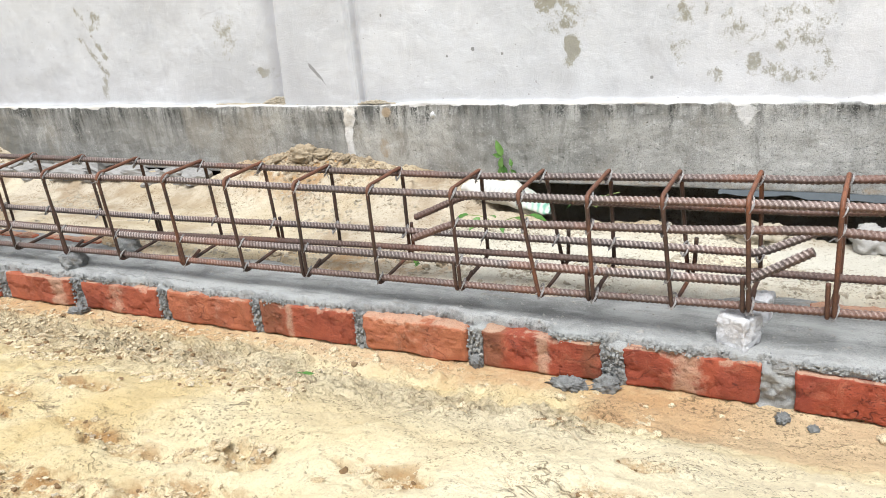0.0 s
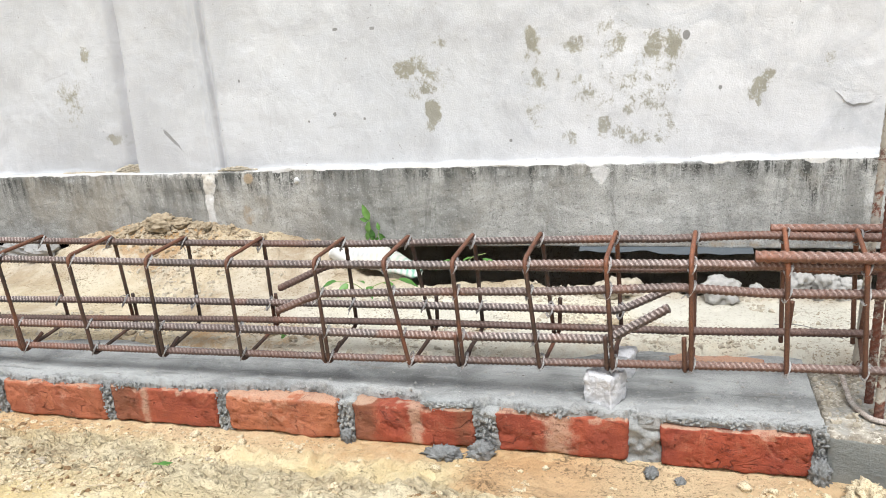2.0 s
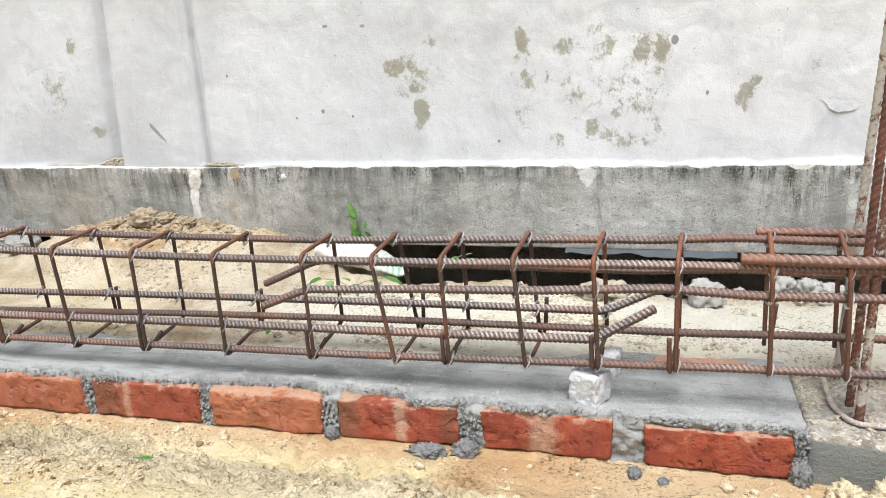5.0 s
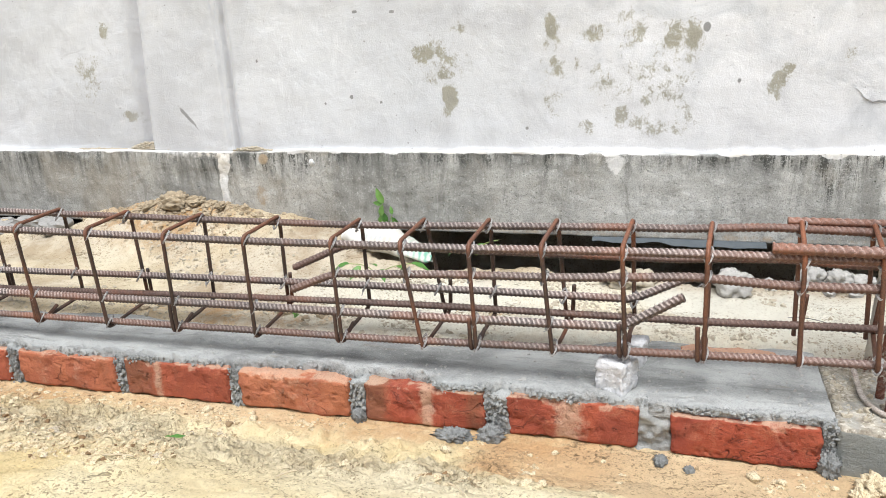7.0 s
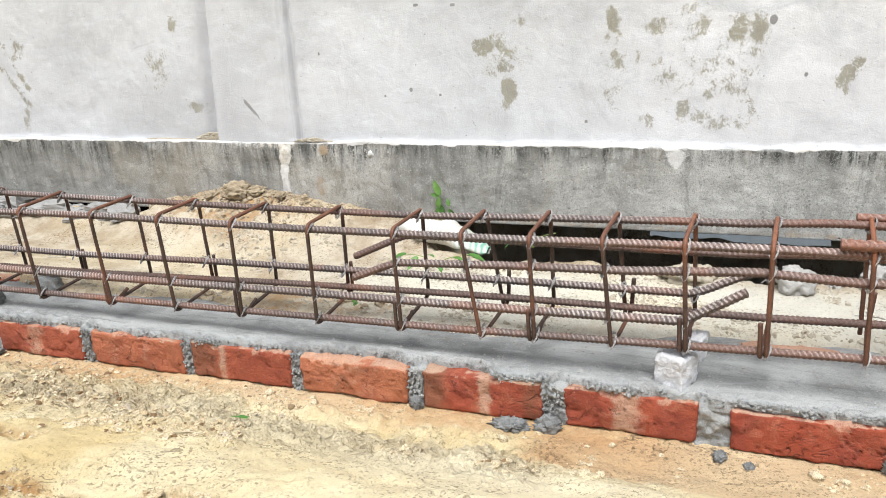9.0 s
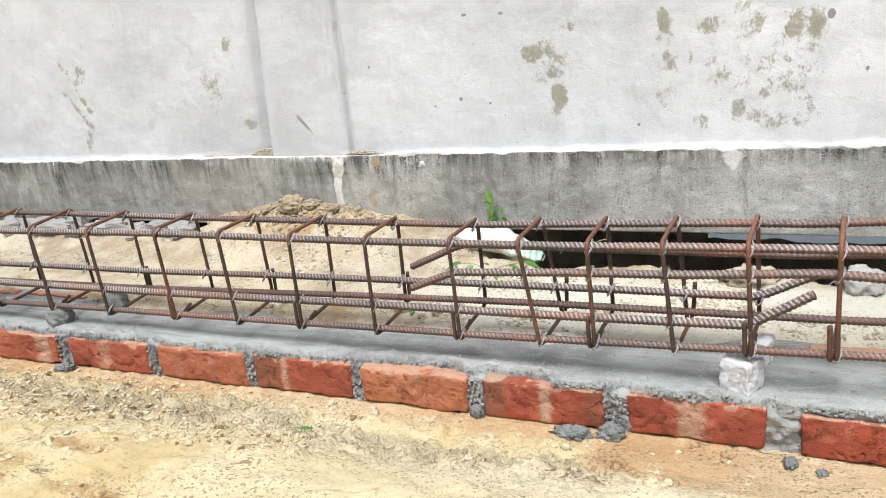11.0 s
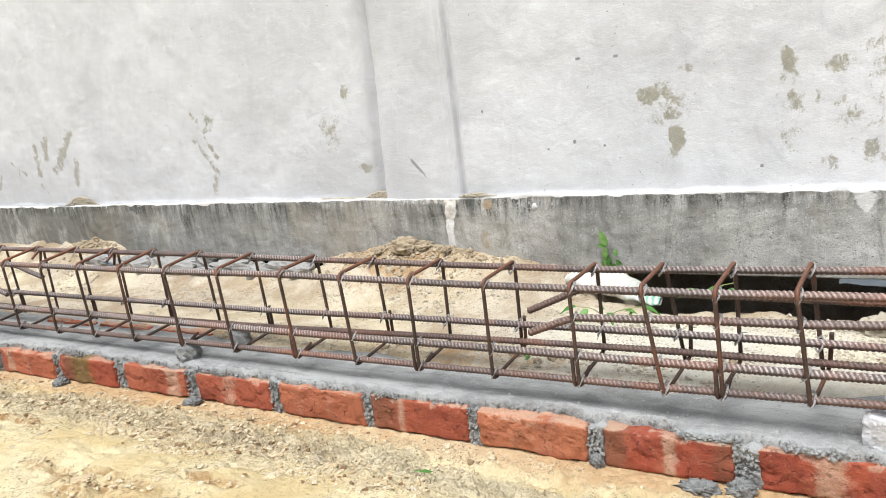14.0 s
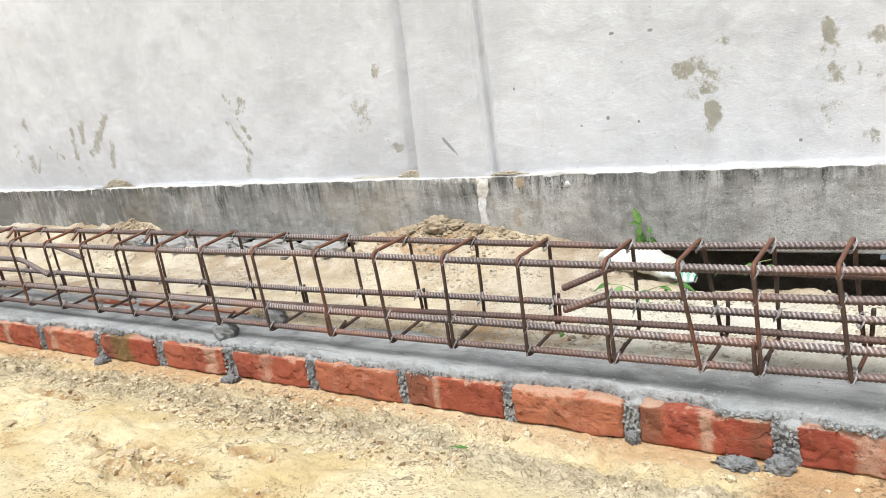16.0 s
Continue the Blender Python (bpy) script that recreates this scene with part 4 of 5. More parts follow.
def build_brick(x0, x1, y0, y1, z0, z1, seed, parent):
    rng = random.Random(seed)
    v, q = block(x0, x1, y0, y1, z0, z1, 56, 18, 20, 0.0055, seed, 0.0034, 26, rng.uniform(-0.02, 0.02))
    u = (v[:, 0] - x0) / (x1 - x0)
    pale = np.zeros(len(v))
    for c, w, a in PALE_BANDS.get(seed, ((rng.uniform(0.2, 0.8), rng.uniform(0.05, 0.15), rng.uniform(0.4, 0.8)),)):
        pale = np.maximum(pale, a * np.exp(-((u - c) / w) ** 2))
    crease = np.abs(fbm(v[:, 0] * 15 + v[:, 2] * 12 + seed * 3, v[:, 2] * 26 - v[:, 0] * 9, v[:, 1] * 20, 3, seed + 5))
    v[:, 1] += 0.0042 * step(0.06, 0.0, crease) * step(y0 + 0.02, y0, v[:, 1])
    wear = np.clip(fbm(v[:, 0] * 30 + seed, v[:, 1] * 30, v[:, 2] * 30, 3, seed + 9) - 0.15, 0, 1) * step(z1 - 0.020, z1, v[:, 2]) * step(y0 + 0.03, y0, v[:, 1])
    v[:, 2] -= 0.006 * wear
    v[:, 1] += 0.005 * wear
    ends = step(0.035, 0.0, np.minimum(u, 1 - u))
    v[:, 1] += 0.006 * ends * (0.5 + value_noise(v[:, 2] * 50, seed, 0, 15)) * step(y0 + 0.02, y0, v[:, 1])
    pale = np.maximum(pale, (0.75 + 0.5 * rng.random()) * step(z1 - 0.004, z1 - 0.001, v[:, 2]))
    pale = np.maximum(pale, 0.7 * step(0.05, 0.3, wear))
    brown = np.zeros(len(v))
    for c, w, a in BROWN.get(seed, ()):
        brown = np.maximum(brown, a * np.exp(-((u - c) / w) ** 2))
    moss = np.full(len(v), 0.0)
    if -1.38 < x0 < -1.35:
        moss = 0.95 * np.exp(-((u - 0.42) / 0.25) ** 2)
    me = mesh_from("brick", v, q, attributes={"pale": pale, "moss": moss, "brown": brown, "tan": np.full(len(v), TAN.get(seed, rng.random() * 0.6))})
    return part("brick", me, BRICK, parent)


def build_footing():
    line = np.arange(-3.7, 1.05, 0.05)
    x, k = np.meshgrid(line, np.arange(5), indexing="ij")
    prof_y, prof_z = np.array([0.02, 0.02, 0.02, 0.235, 0.235]), np.array([-0.12, -0.05, -0.012, -0.012, -0.12])
    y, z = prof_y[k] + front_line(x), prof_z[k]
    me = mesh_from("brick_footing", np.stack([x, y, z], -1).reshape(-1, 3), grid_quads(len(line), 5), False)
    foot = thing("brick_footing", me, MORTAR, "low footing of red bricks under a grey mortar bed", "footing", kind="structure")
    build_bed(foot)
    for i, (x0, x1) in enumerate(FRONT_BRICKS):
        y = float(front_line((x0 + x1) / 2))
        dy = {14: 0.003, 16: -0.005}.get(i, random.Random(i).uniform(-0.004, 0.004))
        build_brick(x0, x1, y + dy, y + dy + 0.112, -0.074, 0.002 + random.Random(i + 50).uniform(-0.003, 0.003), i + 1, foot)
    for i, (x0, x1) in enumerate(((-1.70, -1.47), (-1.44, -1.21), (-1.18, -0.95), (0.815, 0.985))):
        y = float(front_line((x0 + x1) / 2))
        build_brick(x0, x1, y + 0.197, y + 0.226, -0.07, 0.0195, 40 + i, foot)
    for i in range(len(FRONT_BRICKS)):
        a = FRONT_BRICKS[i][1] - 0.004
        b = (FRONT_BRICKS[i + 1][0] if i + 1 < len(FRONT_BRICKS) else 1.056) + 0.004
        y = float(front_line((a + b) / 2))
        smooth = 0.75 < a < 0.76
        bump = 0.0016 if smooth else 0.0062
        v, q = block(a, b, y + (0.0 if smooth else 0.009), y + 0.06, -0.085, 0.001, 14, 8, 30, 0.005, 70 + i, bump, 75)
        part("mortar_joint", mesh_from("mortar_joint", v, q), MORTAR, foot)
    return foot


# ---- beam reinforcement cage ----
def along(table):
    xs, zs = zip(*table)
    return lambda x: np.interp(x, xs, zs)


FT = along([(-4, 0.25), (-2, 0.252), (-1, 0.252), (-0.5, 0.257), (0, 0.254), (0.2, 0.255), (0.46, 0.256), (0.6, 0.26), (0.85, 0.263), (1.0, 0.262), (1.7, 0.268)])
BT = along([(-4, 0.27), (-1, 0.266), (-0.5, 0.26), (0, 0.258), (0.2, 0.258), (0.46, 0.266), (0.73, 0.272), (0.84, 0.271), (0.87, 0.273), (0.90, 0.28), (0.95, 0.279), (1.1, 0.275), (1.7, 0.275)])
FB = along([(-4, 0.05), (-2, 0.052), (-1.08, 0.058), (-0.58, 0.062), (-0.06, 0.068), (0.3, 0.074), (0.614, 0.083), (0.97, 0.093), (1.7, 0.10)])
BB = along([(-4, 0.06), (-1.5, 0.066), (-0.678, 0.076), (-0.116, 0.091), (0.34, 0.100), (0.87, 0.101), (1.07, 0.107), (1.7, 0.11)])
FRONT_Y, REAR_Y = 0.045, 0.150


def bar_mesh(points, r, dust, rusty=0.0, pitch=0.0084):
    r = r * 0.93
    p = np.asarray(points, float)
    s = np.concatenate([[0], np.cumsum(np.linalg.norm(np.diff(p, axis=0), axis=1))])
    u, out = 0.0, []
    while u < s[-1]:
        out.append(u)
        x = np.interp(u, s, p[:, 0])
        u += 0.0013 if x > -1.0 else (0.0022 if x > -2.0 else 0.006)
    out.append(s[-1])
    q = np.stack([np.interp(out, s, p[:, a]) for a in range(3)], -1)
    v, f, w = tube(q, r, 20, (0, -0.10, 1), r * 0.22, pitch, 1.5, wear=True)
    patchy = np.clip(dust + 0.35 * fbm(v[:, 0] * 3.1, dust * 9, 0, 3, 63), 0.0, 1.3)
    rust = np.clip(rusty + 0.6 * step(0.72, 0.98, v[:, 0]) * step(0.0, 0.3, v[:, 2]) + 0.5 * step(0.25, 0.8, fbm(v[:, 0] * 2.3, dust * 5 + 2, 0, 3, 67)), 0, 1)
    return mesh_from("bar", v, f, attributes={"rib": w * patchy, "rust": rust})


def level_bar(f, y, x0, x1, wob, seed):
    x = np.linspace(x0, x1, 260)
    z = f(x)
    k = np.ones(7) / 7
    z = np.convolve(np.pad(z, 3, "edge"), k, "valid")
    return np.stack([x, y + wob * value_noise(x * 1.9, seed, 0, seed), z + wob * 0.5 * value_noise(x * 2.3, seed, 3, seed)], -1)


STIRRUP_X = [-2.78, -2.58, -2.39, -2.20, -2.0, -1.812, -1.613, -1.421, -1.250, -1.068, -0.887, -0.698, -0.495, -0.321, -0.142, 0.032, 0.208, 0.339, 0.463, 0.587, 0.718, 0.848, 0.986, 1.093]
FOOT_X = [-2.78, -2.58, -2.39, -2.20, -2.0, -1.80, -1.61, -1.42, -1.245, -1.07, -0.874, -0.690, -0.485, -0.312, -0.145, 0.030, 0.212, 0.370, 0.470, 0.605, 0.727, 0.851, 0.993, 1.104]


def build_stirrup(xt, xb, hook, seed, cage):
    r, g = 0.0037, 0.0110
    rng = random.Random(seed)
    ft, bt = Vector((xt, FRONT_Y - g, float(FT(xt)) + g)), Vector((xt + 0.01, REAR_Y + g, float(BT(xt)) + g))
    fb, bb = Vector((xb, FRONT_Y - g, float(FB(xb)) - g)), Vector((xb + 0.008, REAR_Y + g, float(BB(xb)) - g))
    off = Vector((0.010, 0, 0))
    if hook == "front":
        loop = [fb + off * -1 + Vector((-0.002, 0.004, 0.062)), fb + off * -1, bb, bt, ft, fb, fb + Vector((0.004, 0.05, 0.022))]
    elif hook == "back":
        loop = [bb + off + Vector((0.004, -0.004, 0.066)), bb + off, fb, ft, bt, bb + Vector((0, 0.0, -0.012)), ]
    else:
        loop = [bt + Vector((0.012, -0.045, -0.03)), bt + Vector((0.009, 0, 0)), bb, fb, ft, bt, bt + Vector((-0.004, -0.012, -0.05))]
    p = rounded(loop, 0.013, 0.0045)
    v, f = tube(p, r, 8, (1, 0.02, 0.03), 0.0006, 0.009)
    st = part("stirrup", mesh_from("stirrup", v, f, attributes={"rust": 0.45 * step(0.65, 0.9, v[:, 0]) + 0.7 * step(0.235, 0.262, v[:, 2])}), STIRRUP, cage)
    # Binding wire at the bars.
    spots = [(xt + 0.002, FRONT_Y, float(FT(xt))), (xt + 0.01, REAR_Y, float(BT(xt))), (xb, FRONT_Y, float(FB(xb)))]
    if xt > 0.2:
        spots.append(((xt * 0.75 + xb * 0.25), FRONT_Y, float(M1F(xt))))
    if xt < 0.72:
        spots.append(((xt * 0.35 + xb * 0.65), FRONT_Y, float(M2F(xt))))
        spots.append(((xt * 0.35 + xb * 0.65) + 0.01, REAR_Y, float(M2B(xt))))
    for x, y, z in spots:
        a0, tilt, turns = rng.uniform(0, 6.28), rng.uniform(-0.5, 0.5), rng.choice((2.2, 3.2, 4.2))
        a = np.linspace(0, turns * 2 * np.pi, int(18 * turns))
        rr = 0.0108 + 0.0014 * np.sin(a * 1.3 + a0)
        px = x + 0.0062 * np.cos(a + a0) + 0.003 * (a / a[-1] - 0.5)
        pts = np.stack([px, y + rr * np.sin(a + a0) * 0.95 - 0.003, z + rr * np.sin(a + a0 + 0.9 + tilt)], -1)
        tail = np.array([rng.uniform(-1, 1), -rng.uniform(0.2, 1), rng.uniform(-1, 0.6)]) * rng.uniform(0.006, 0.016)
        pts = np.vstack([pts, pts[-1] + tail * np.linspace(0.2, 1, 6)[:, None]])
        v, f = tube(pts, 0.0009, 5, (0.31, 0.77, 0.2))
        part("wire_tie", mesh_from("wire_tie", v, f), WIRE, st)
    return st


M2F = along([(-4, 0.105), (-0.56, 0.114), (-0.05, 0.120), (0.3, 0.123), (0.52, 0.126), (0.72, 0.130)])
M2B = along([(-4, 0.112), (-0.66, 0.121), (-0.25, 0.129), (0.1, 0.133), (0.5, 0.137), (0.74, 0.137)])
M1F = along([(0.19, 0.197), (0.42, 0.207), (0.62, 0.212), (0.83, 0.224), (0.965, 0.217), (1.7, 0.225)])
M1B = along([(0.14, 0.2165), (0.28, 0.2165), (0.8, 0.2165), (0.9, 0.222), (0.97, 0.224), (1.07, 0.219), (1.7, 0.218)])
WIRE = steel_material("galvanised_binding_wire", (0.26, 0.25, 0.24), (0.42, 0.405, 0.39), (0.56, 0.54, 0.52), 0.25, 0.5, 0.8, 0.1)


def build_cage():
    cage = thing("rebar_cage", None, None, "rusty beam reinforcement cage of ribbed bars tied to stirrups", "rebar cage")
    F, R = FRONT_Y, REAR_Y
    bars = [(level_bar(FT, F, -3.7, 1.65, 0.002, 1), 0.0072, 0.85, 0.0), (level_bar(BT, R, -3.7, 1.65, 0.002, 2), 0.0068, 0.55, 0.1),
            (level_bar(FB, F, -3.7, 1.65, 0.002, 3), 0.0068, 0.38, 0.15), (level_bar(BB, R, -3.7, 1.65, 0.002, 4), 0.0068, 0.18, 0.3)]
    lower_front = np.vstack([level_bar(M2F, F, -3.7, 0.715, 0.001, 5), [(0.735, F - 0.002, 0.139), (0.752, F - 0.004, 0.151), (0.815, F - 0.008, 0.192)]])
    lower_rear = np.vstack([level_bar(M2B, R, -3.7, 0.725, 0.001, 6), [(0.745, R, 0.143), (0.83, R, 0.186)]])
    upper_front = np.vstack([[(0.116, F, 0.161), (0.19, F, 0.191)], level_bar(M1F, F, 0.212, 1.65, 0.001, 7)])
    upper_rear = np.vstack([[(0.068, R, 0.164), (0.165, R, 0.2075), (0.18, R, 0.2135)], level_bar(M1B, R, 0.20, 1.65, 0.001, 8)])
    far_front = np.array([(-3.7, F, 0.20), (-2.4, F, 0.202), (-1.80, F, 0.200), (-1.77, F, 0.194), (-1.65, F, 0.153)])
    far_rear = np.array([(-3.7, R, 0.21), (-2.4, R, 0.212), (-1.78, R, 0.214), (-1.74, R, 0.208), (-1.62, R, 0.176)])
    lap_front = np.array([(0.94, F - 0.008, 0.280), (1.1, F - 0.010, 0.279), (1.65, F - 0.008, 0.282)])
    lap_rear = np.array([(0.975, R + 0.008, 0.287), (1.1, R + 0.010, 0.286), (1.65, R + 0.012, 0.289)])
    bars += [(lower_front, 0.0078, 0.95, 0.0), (lower_rear, 0.0072, 0.95, 0.0), (upper_front, 0.0072, 0.6, 0.15), (upper_rear, 0.0072, 0.3, 0.25), (far_front, 0.0078, 0.6, 0.0), (far_rear, 0.0075, 0.5, 0.0)]
    for pts, r, dust, rusty in bars:
        part("bar", bar_mesh(pts, r, dust, rusty), BAR, cage)
    part("bar", bar_mesh(lap_front, 0.0085, 0.6, 0.75, 0.0125), BAR, cage)
    part("bar", bar_mesh(lap_rear, 0.007, 0.5, 1.0, 0.0125), BAR, cage)
    hooks = {0.718: "front", 0.848: "front", 0.986: "back", 1.093: "back", 0.463: "front", 0.208: "front", -0.142: "front", 0.339: "back", 0.587: "back", -0.495: "front", -0.887: "front"}
    for i, (a, b) in enumerate(zip(STIRRUP_X, FOOT_X)):
        build_stirrup(a, b, hooks.get(a, ("top", "back")[i % 2]), 200 + i, cage)
    return cage


# ---- column stub with its bars ----
def build_column():
    ang = radians(-10)
    v, q = block(0, 0.7, 0, 0.45, -0.16, 0.006, 60, 40, 14, 0.004, 301, 0.0012, 30)
    c, s = math.cos(ang), math.sin(ang)
    w = v.copy()
    w[:, 0], w[:, 1] = 1.053 + v[:, 0] * c - v[:, 1] * s * 0.0, 0.0 + v[:, 0] * s + v[:, 1]
    stub = thing("column_stub", mesh_from("column_stub", w, q, attributes={"dry": np.where(v[:, 2] > 0.0, 1.3, 0.0)}), STUB, "grey concrete column stub with earth on its top", "concrete", kind="structure")
    cage = thing("column_rebar", None, None, "rusty upright column bars rising from the concrete stub", "rebar")
    for x, y, lean, r, splash in ((1.132, 0.050, 0.0035, 0.0066, 0.35), (1.130, 0.104, 0.006, 0.0062, 0.2), (1.1288, 0.20, 0.032, 0.0062, 0.75), (1.36, 0.05, 0, 0.0066, 0.3), (1.36, 0.20, 0, 0.0066, 0.3)):
        z = np.linspace(-0.01, 1.7, 1300)
        v, f, w = tube(np.stack([x + lean * z, y + 0 * z, z], -1), r, 14, (0.35, -1, 0), r * 0.2, 0.0125, 1.5, wear=True)
        crust = splash + 0.30 * step(0.24, 0.12, v[:, 2]) - 0.5 * step(0.05, 0.02, v[:, 2])
        part("bar", mesh_from("bar", v, f, attributes={"rib": w, "crust": crust}), COLUMN_BAR, cage)
    p = rounded([(1.098, 0.16, 0.03), (1.10, 0.085, 0.012), (1.12, 0.035, 0.012), (1.36, 0.02, 0.012), (1.37, 0.22, 0.012), (1.12, 0.22, 0.012)], 0.02, 0.005)
    v, f = tube(p, 0.0043, 8, (0.05, 0.03, 1), 0.0004, 0.008)
    part("tie", mesh_from("tie", v, f), CRUSTED, cage, "cement-crusted tie ring")
    return stub




def stub_material():
    m, n, l, b = material("dusty_stub_concrete", 0.9)
    N = Nodes(m)
    grey = N.mix(N.noise(12, 5, 0.65), (0.165, 0.175, 0.165), (0.27, 0.28, 0.265))
    dirt = N.mix(N.ramp(N.noise(26, 6, 0.75), 0.36, 0.62), (0.22, 0.19, 0.145), (0.47, 0.43, 0.355))
    dirt = N.mix(N.math("MULTIPLY", N.ramp(N.noise(90, 5, 0.8), 0.50, 0.62), 0.75), dirt, (0.15, 0.125, 0.09))
    dirt = N.mix(N.speck(120, 0.56, 0.62, 0.8), dirt, (0.62, 0.58, 0.49))
    dirt = N.mix(N.math("MULTIPLY", N.ramp(N.noise(11, 4, 0.7), 0.5, 0.62), 0.6), dirt, (0.30, 0.305, 0.29))
    c = N.mix(N.ramp(N.math("ADD", N.attr("dry"), N.math("MULTIPLY", N.math("SUBTRACT", N.noise(50, 4, 0.7), 0.5), 0.8)), 0.4, 0.7), grey, dirt)
    finish(N, b, c, N.bump(N.noise(150, 4, 0.75), 0.7, 0.004, N.bump(N.noise(40, 4, 0.7), 0.5, 0.006)))
    return m


STUB = stub_material()
COLUMN_BAR = steel_material("splashed_rusty_bar_steel", (0.09, 0.028, 0.018), (0.22, 0.065, 0.035), (0.40, 0.30, 0.24), 0.1, 0.7, 0.45, 0.4, True)
CRUSTED = steel_material("cement_crusted_steel", (0.34, 0.29, 0.25), (0.56, 0.51, 0.46), (0.7, 0.66, 0.6), 0.0, 0.85, 0.8, 0.12)

build_cage()
build_column()

# ---- cover blocks ----
GREY_STONE = mortar_material("mottled_grey_stone", 0.95)


def build_blocks():
    m, n, l, b = material("pale_cement_block", 0.9)
    N = Nodes(m)
    c = N.mix(N.noise(60, 4, 0.7), (0.52, 0.52, 0.53), (0.76, 0.76, 0.77))
    c = N.mix(N.speck(230, 0.56, 0.64, 0.35), c, (0.33, 0.33, 0.33))
    finish(N, b, c, N.bump(N.noise(140, 4, 0.7), 0.9, 0.005))
    for x, y, s, h, a, seed in ((0.713, 0.054, 0.051, 0.057, -29, 1), (0.735, 0.160, 0.045, 0.045, -10, 2)):
        v, q = block(-s / 2, s / 2, -s / 2, s / 2, 0, h, 28, 28, 24, 0.003, 400 + seed, 0.0034, 60)
        ob = thing("cover_block", mesh_from("cover_block", v, q), m, "pale cement cover block under the cage", "cover block", "cover blocks")
        ob.matrix_world = pose(x, y, 0.009, 0, 0, a)
    for x, y, seed in ((-0.875, 0.045, 5), (-0.80, 0.16, 6)):
        v, q = lump((0.062, 0.05 if seed == 5 else 0.03, 0.048), seed + 2, 0.26, 40, 24, 2.4, 1.3)
        ob = thing("cover_block", mesh_from("cover_block", v, q), GREY_STONE, "rough grey stone wedged under the cage", "cover block", "cover blocks")
        ob.matrix_world = pose(x, y, 0.031, 0, 0, 15)


build_blocks()
FOOTING = build_footing()


# ---- loose soil, stones and mortar droppings ----
def crumb_material():
    m, n, l, b = material("crumbled_soil", 0.95)
    N = Nodes(m)
    r = N.island()
    c = N.mix(N.ramp(r, 0.0, 0.7), (0.54, 0.42, 0.25), (0.74, 0.63, 0.43))
    c = N.mix(N.ramp(r, 0.84, 0.9), c, (0.22, 0.135, 0.065))
    c = N.mix(N.ramp(r, 0.96, 0.97), c, (0.52, 0.45, 0.34))
    c = N.mix(N.math("MULTIPLY", N.ramp(N.noise(190, 3, 0.7), 0.55, 0.75), 0.5), c, (0.22, 0.15, 0.08))
    c = N.mix(N.speck(420, 0.50, 0.60, 0.5), c, (0.20, 0.13, 0.065))
    finish(N, b, c, N.bump(N.noise(300, 3, 0.7), 0.9, 0.003))
    return m


CRUMBS = crumb_material()
BROWN_SOIL = plain_material("brown_clod_soil", (0.25, 0.19, 0.12), (0.50, 0.415, 0.29), 60, 0.95, 0.9)
PALE_SOIL = plain_material("pale_backfill_soil", (0.33, 0.275, 0.195), (0.58, 0.53, 0.43), 55, 0.95, 0.9)
LUMPS = [lump((1, 1, 1), 500 + k, 0.62, 7, 5, 1.9) for k in range(12)]


def scatter(count, seed, place, lo, hi, power=3.0, flat=0.7):
    """Many small lumps joined; place(rng, n) proposes x and y and says which to keep; they sit on the ground sheet."""
    rng = np.random.RandomState(seed)
    xs, ys = np.zeros(0), np.zeros(0)
    while len(xs) < count:
        x, y, keep = place(rng, 4000)
        xs, ys = np.concatenate([xs, x[keep]]), np.concatenate([ys, y[keep]])
    xs, ys = xs[:count], ys[:count]
    zs = ground_height(xs, ys)
    size = lo + (hi - lo) * rng.rand(count) ** power
    turn, kind = rng.uniform(0, 6.283, count), rng.randint(len(LUMPS), size=count)
    grow = rng.uniform(0.7, 1.3, (count, 3)) * (1, 1, flat)
    vs, qs, off = [], [], 0
    for k, (v, q) in enumerate(LUMPS):
        pick = np.where(kind == k)[0]
        w = v[None] * (size[pick, None] * grow[pick])[:, None, :]
        c, sn = np.cos(turn[pick])[:, None], np.sin(turn[pick])[:, None]
        w = np.stack([w[..., 0] * c - w[..., 1] * sn, w[..., 0] * sn + w[..., 1] * c, w[..., 2]], -1)
        w = w + np.stack([xs[pick], ys[pick], zs[pick] + size[pick] * 0.04], -1)[:, None, :]
        vs.append(w.reshape(-1, 3))
        qs.append((q[None] + (np.arange(len(pick)) * len(v))[:, None, None] + off).reshape(-1, 4))
        off += len(pick) * len(v)
    return mesh_from("crumbs", np.vstack(vs), np.vstack(qs), False)


def band_spot(rng, n):
    x, d = rng.uniform(-2.3, 1.2, n), rng.uniform(0.015, 0.42, n)
    k = value_noise(x * 6, d * 9, 0, 131) + 0.5 * value_noise(x * 19, d * 19, 0, 133)
    keep = (k > -0.05 + 3.6 * np.maximum(0, d - 0.25) + 0.7 * (x > 0.6)) & ((d > 0.1) | (rng.rand(n) > 0.4))
    return x, front_line(x) - d, keep


def mound_spot(rng, n):
    x, y = rng.uniform(-1.6, 1.1, n), rng.uniform(-0.80, -0.3, n)
    return x, y, patches(x, y) > -0.02 + 0.22 * rng.rand(n)


def rear_spot(rng, n):
    x, e = rng.uniform(-2.6, 1.1, n), None
    e = back_edge(x)
    y = e + 0.01 + rng.rand(n) ** 0.8 * (0.60 - e)
    k = value_noise(x * 5, y * 8, 0, 137) + 0.5 * value_noise(x * 17, y * 17, 0, 139)
    near = np.minimum.reduce([np.hypot((x - a) / 1.6, y - b) / r for a, b, r in ((0.02, 0.25, 0.09), (-0.35, 0.22, 0.07), (0.72, 0.36, 0.06), (-0.85, 0.23, 0.06))])
    return x, y, ((k > 0.25) & (rng.rand(n) > 0.4)) | ((y - e < 0.05) & (k > -0.1)) | (near < 1.0)


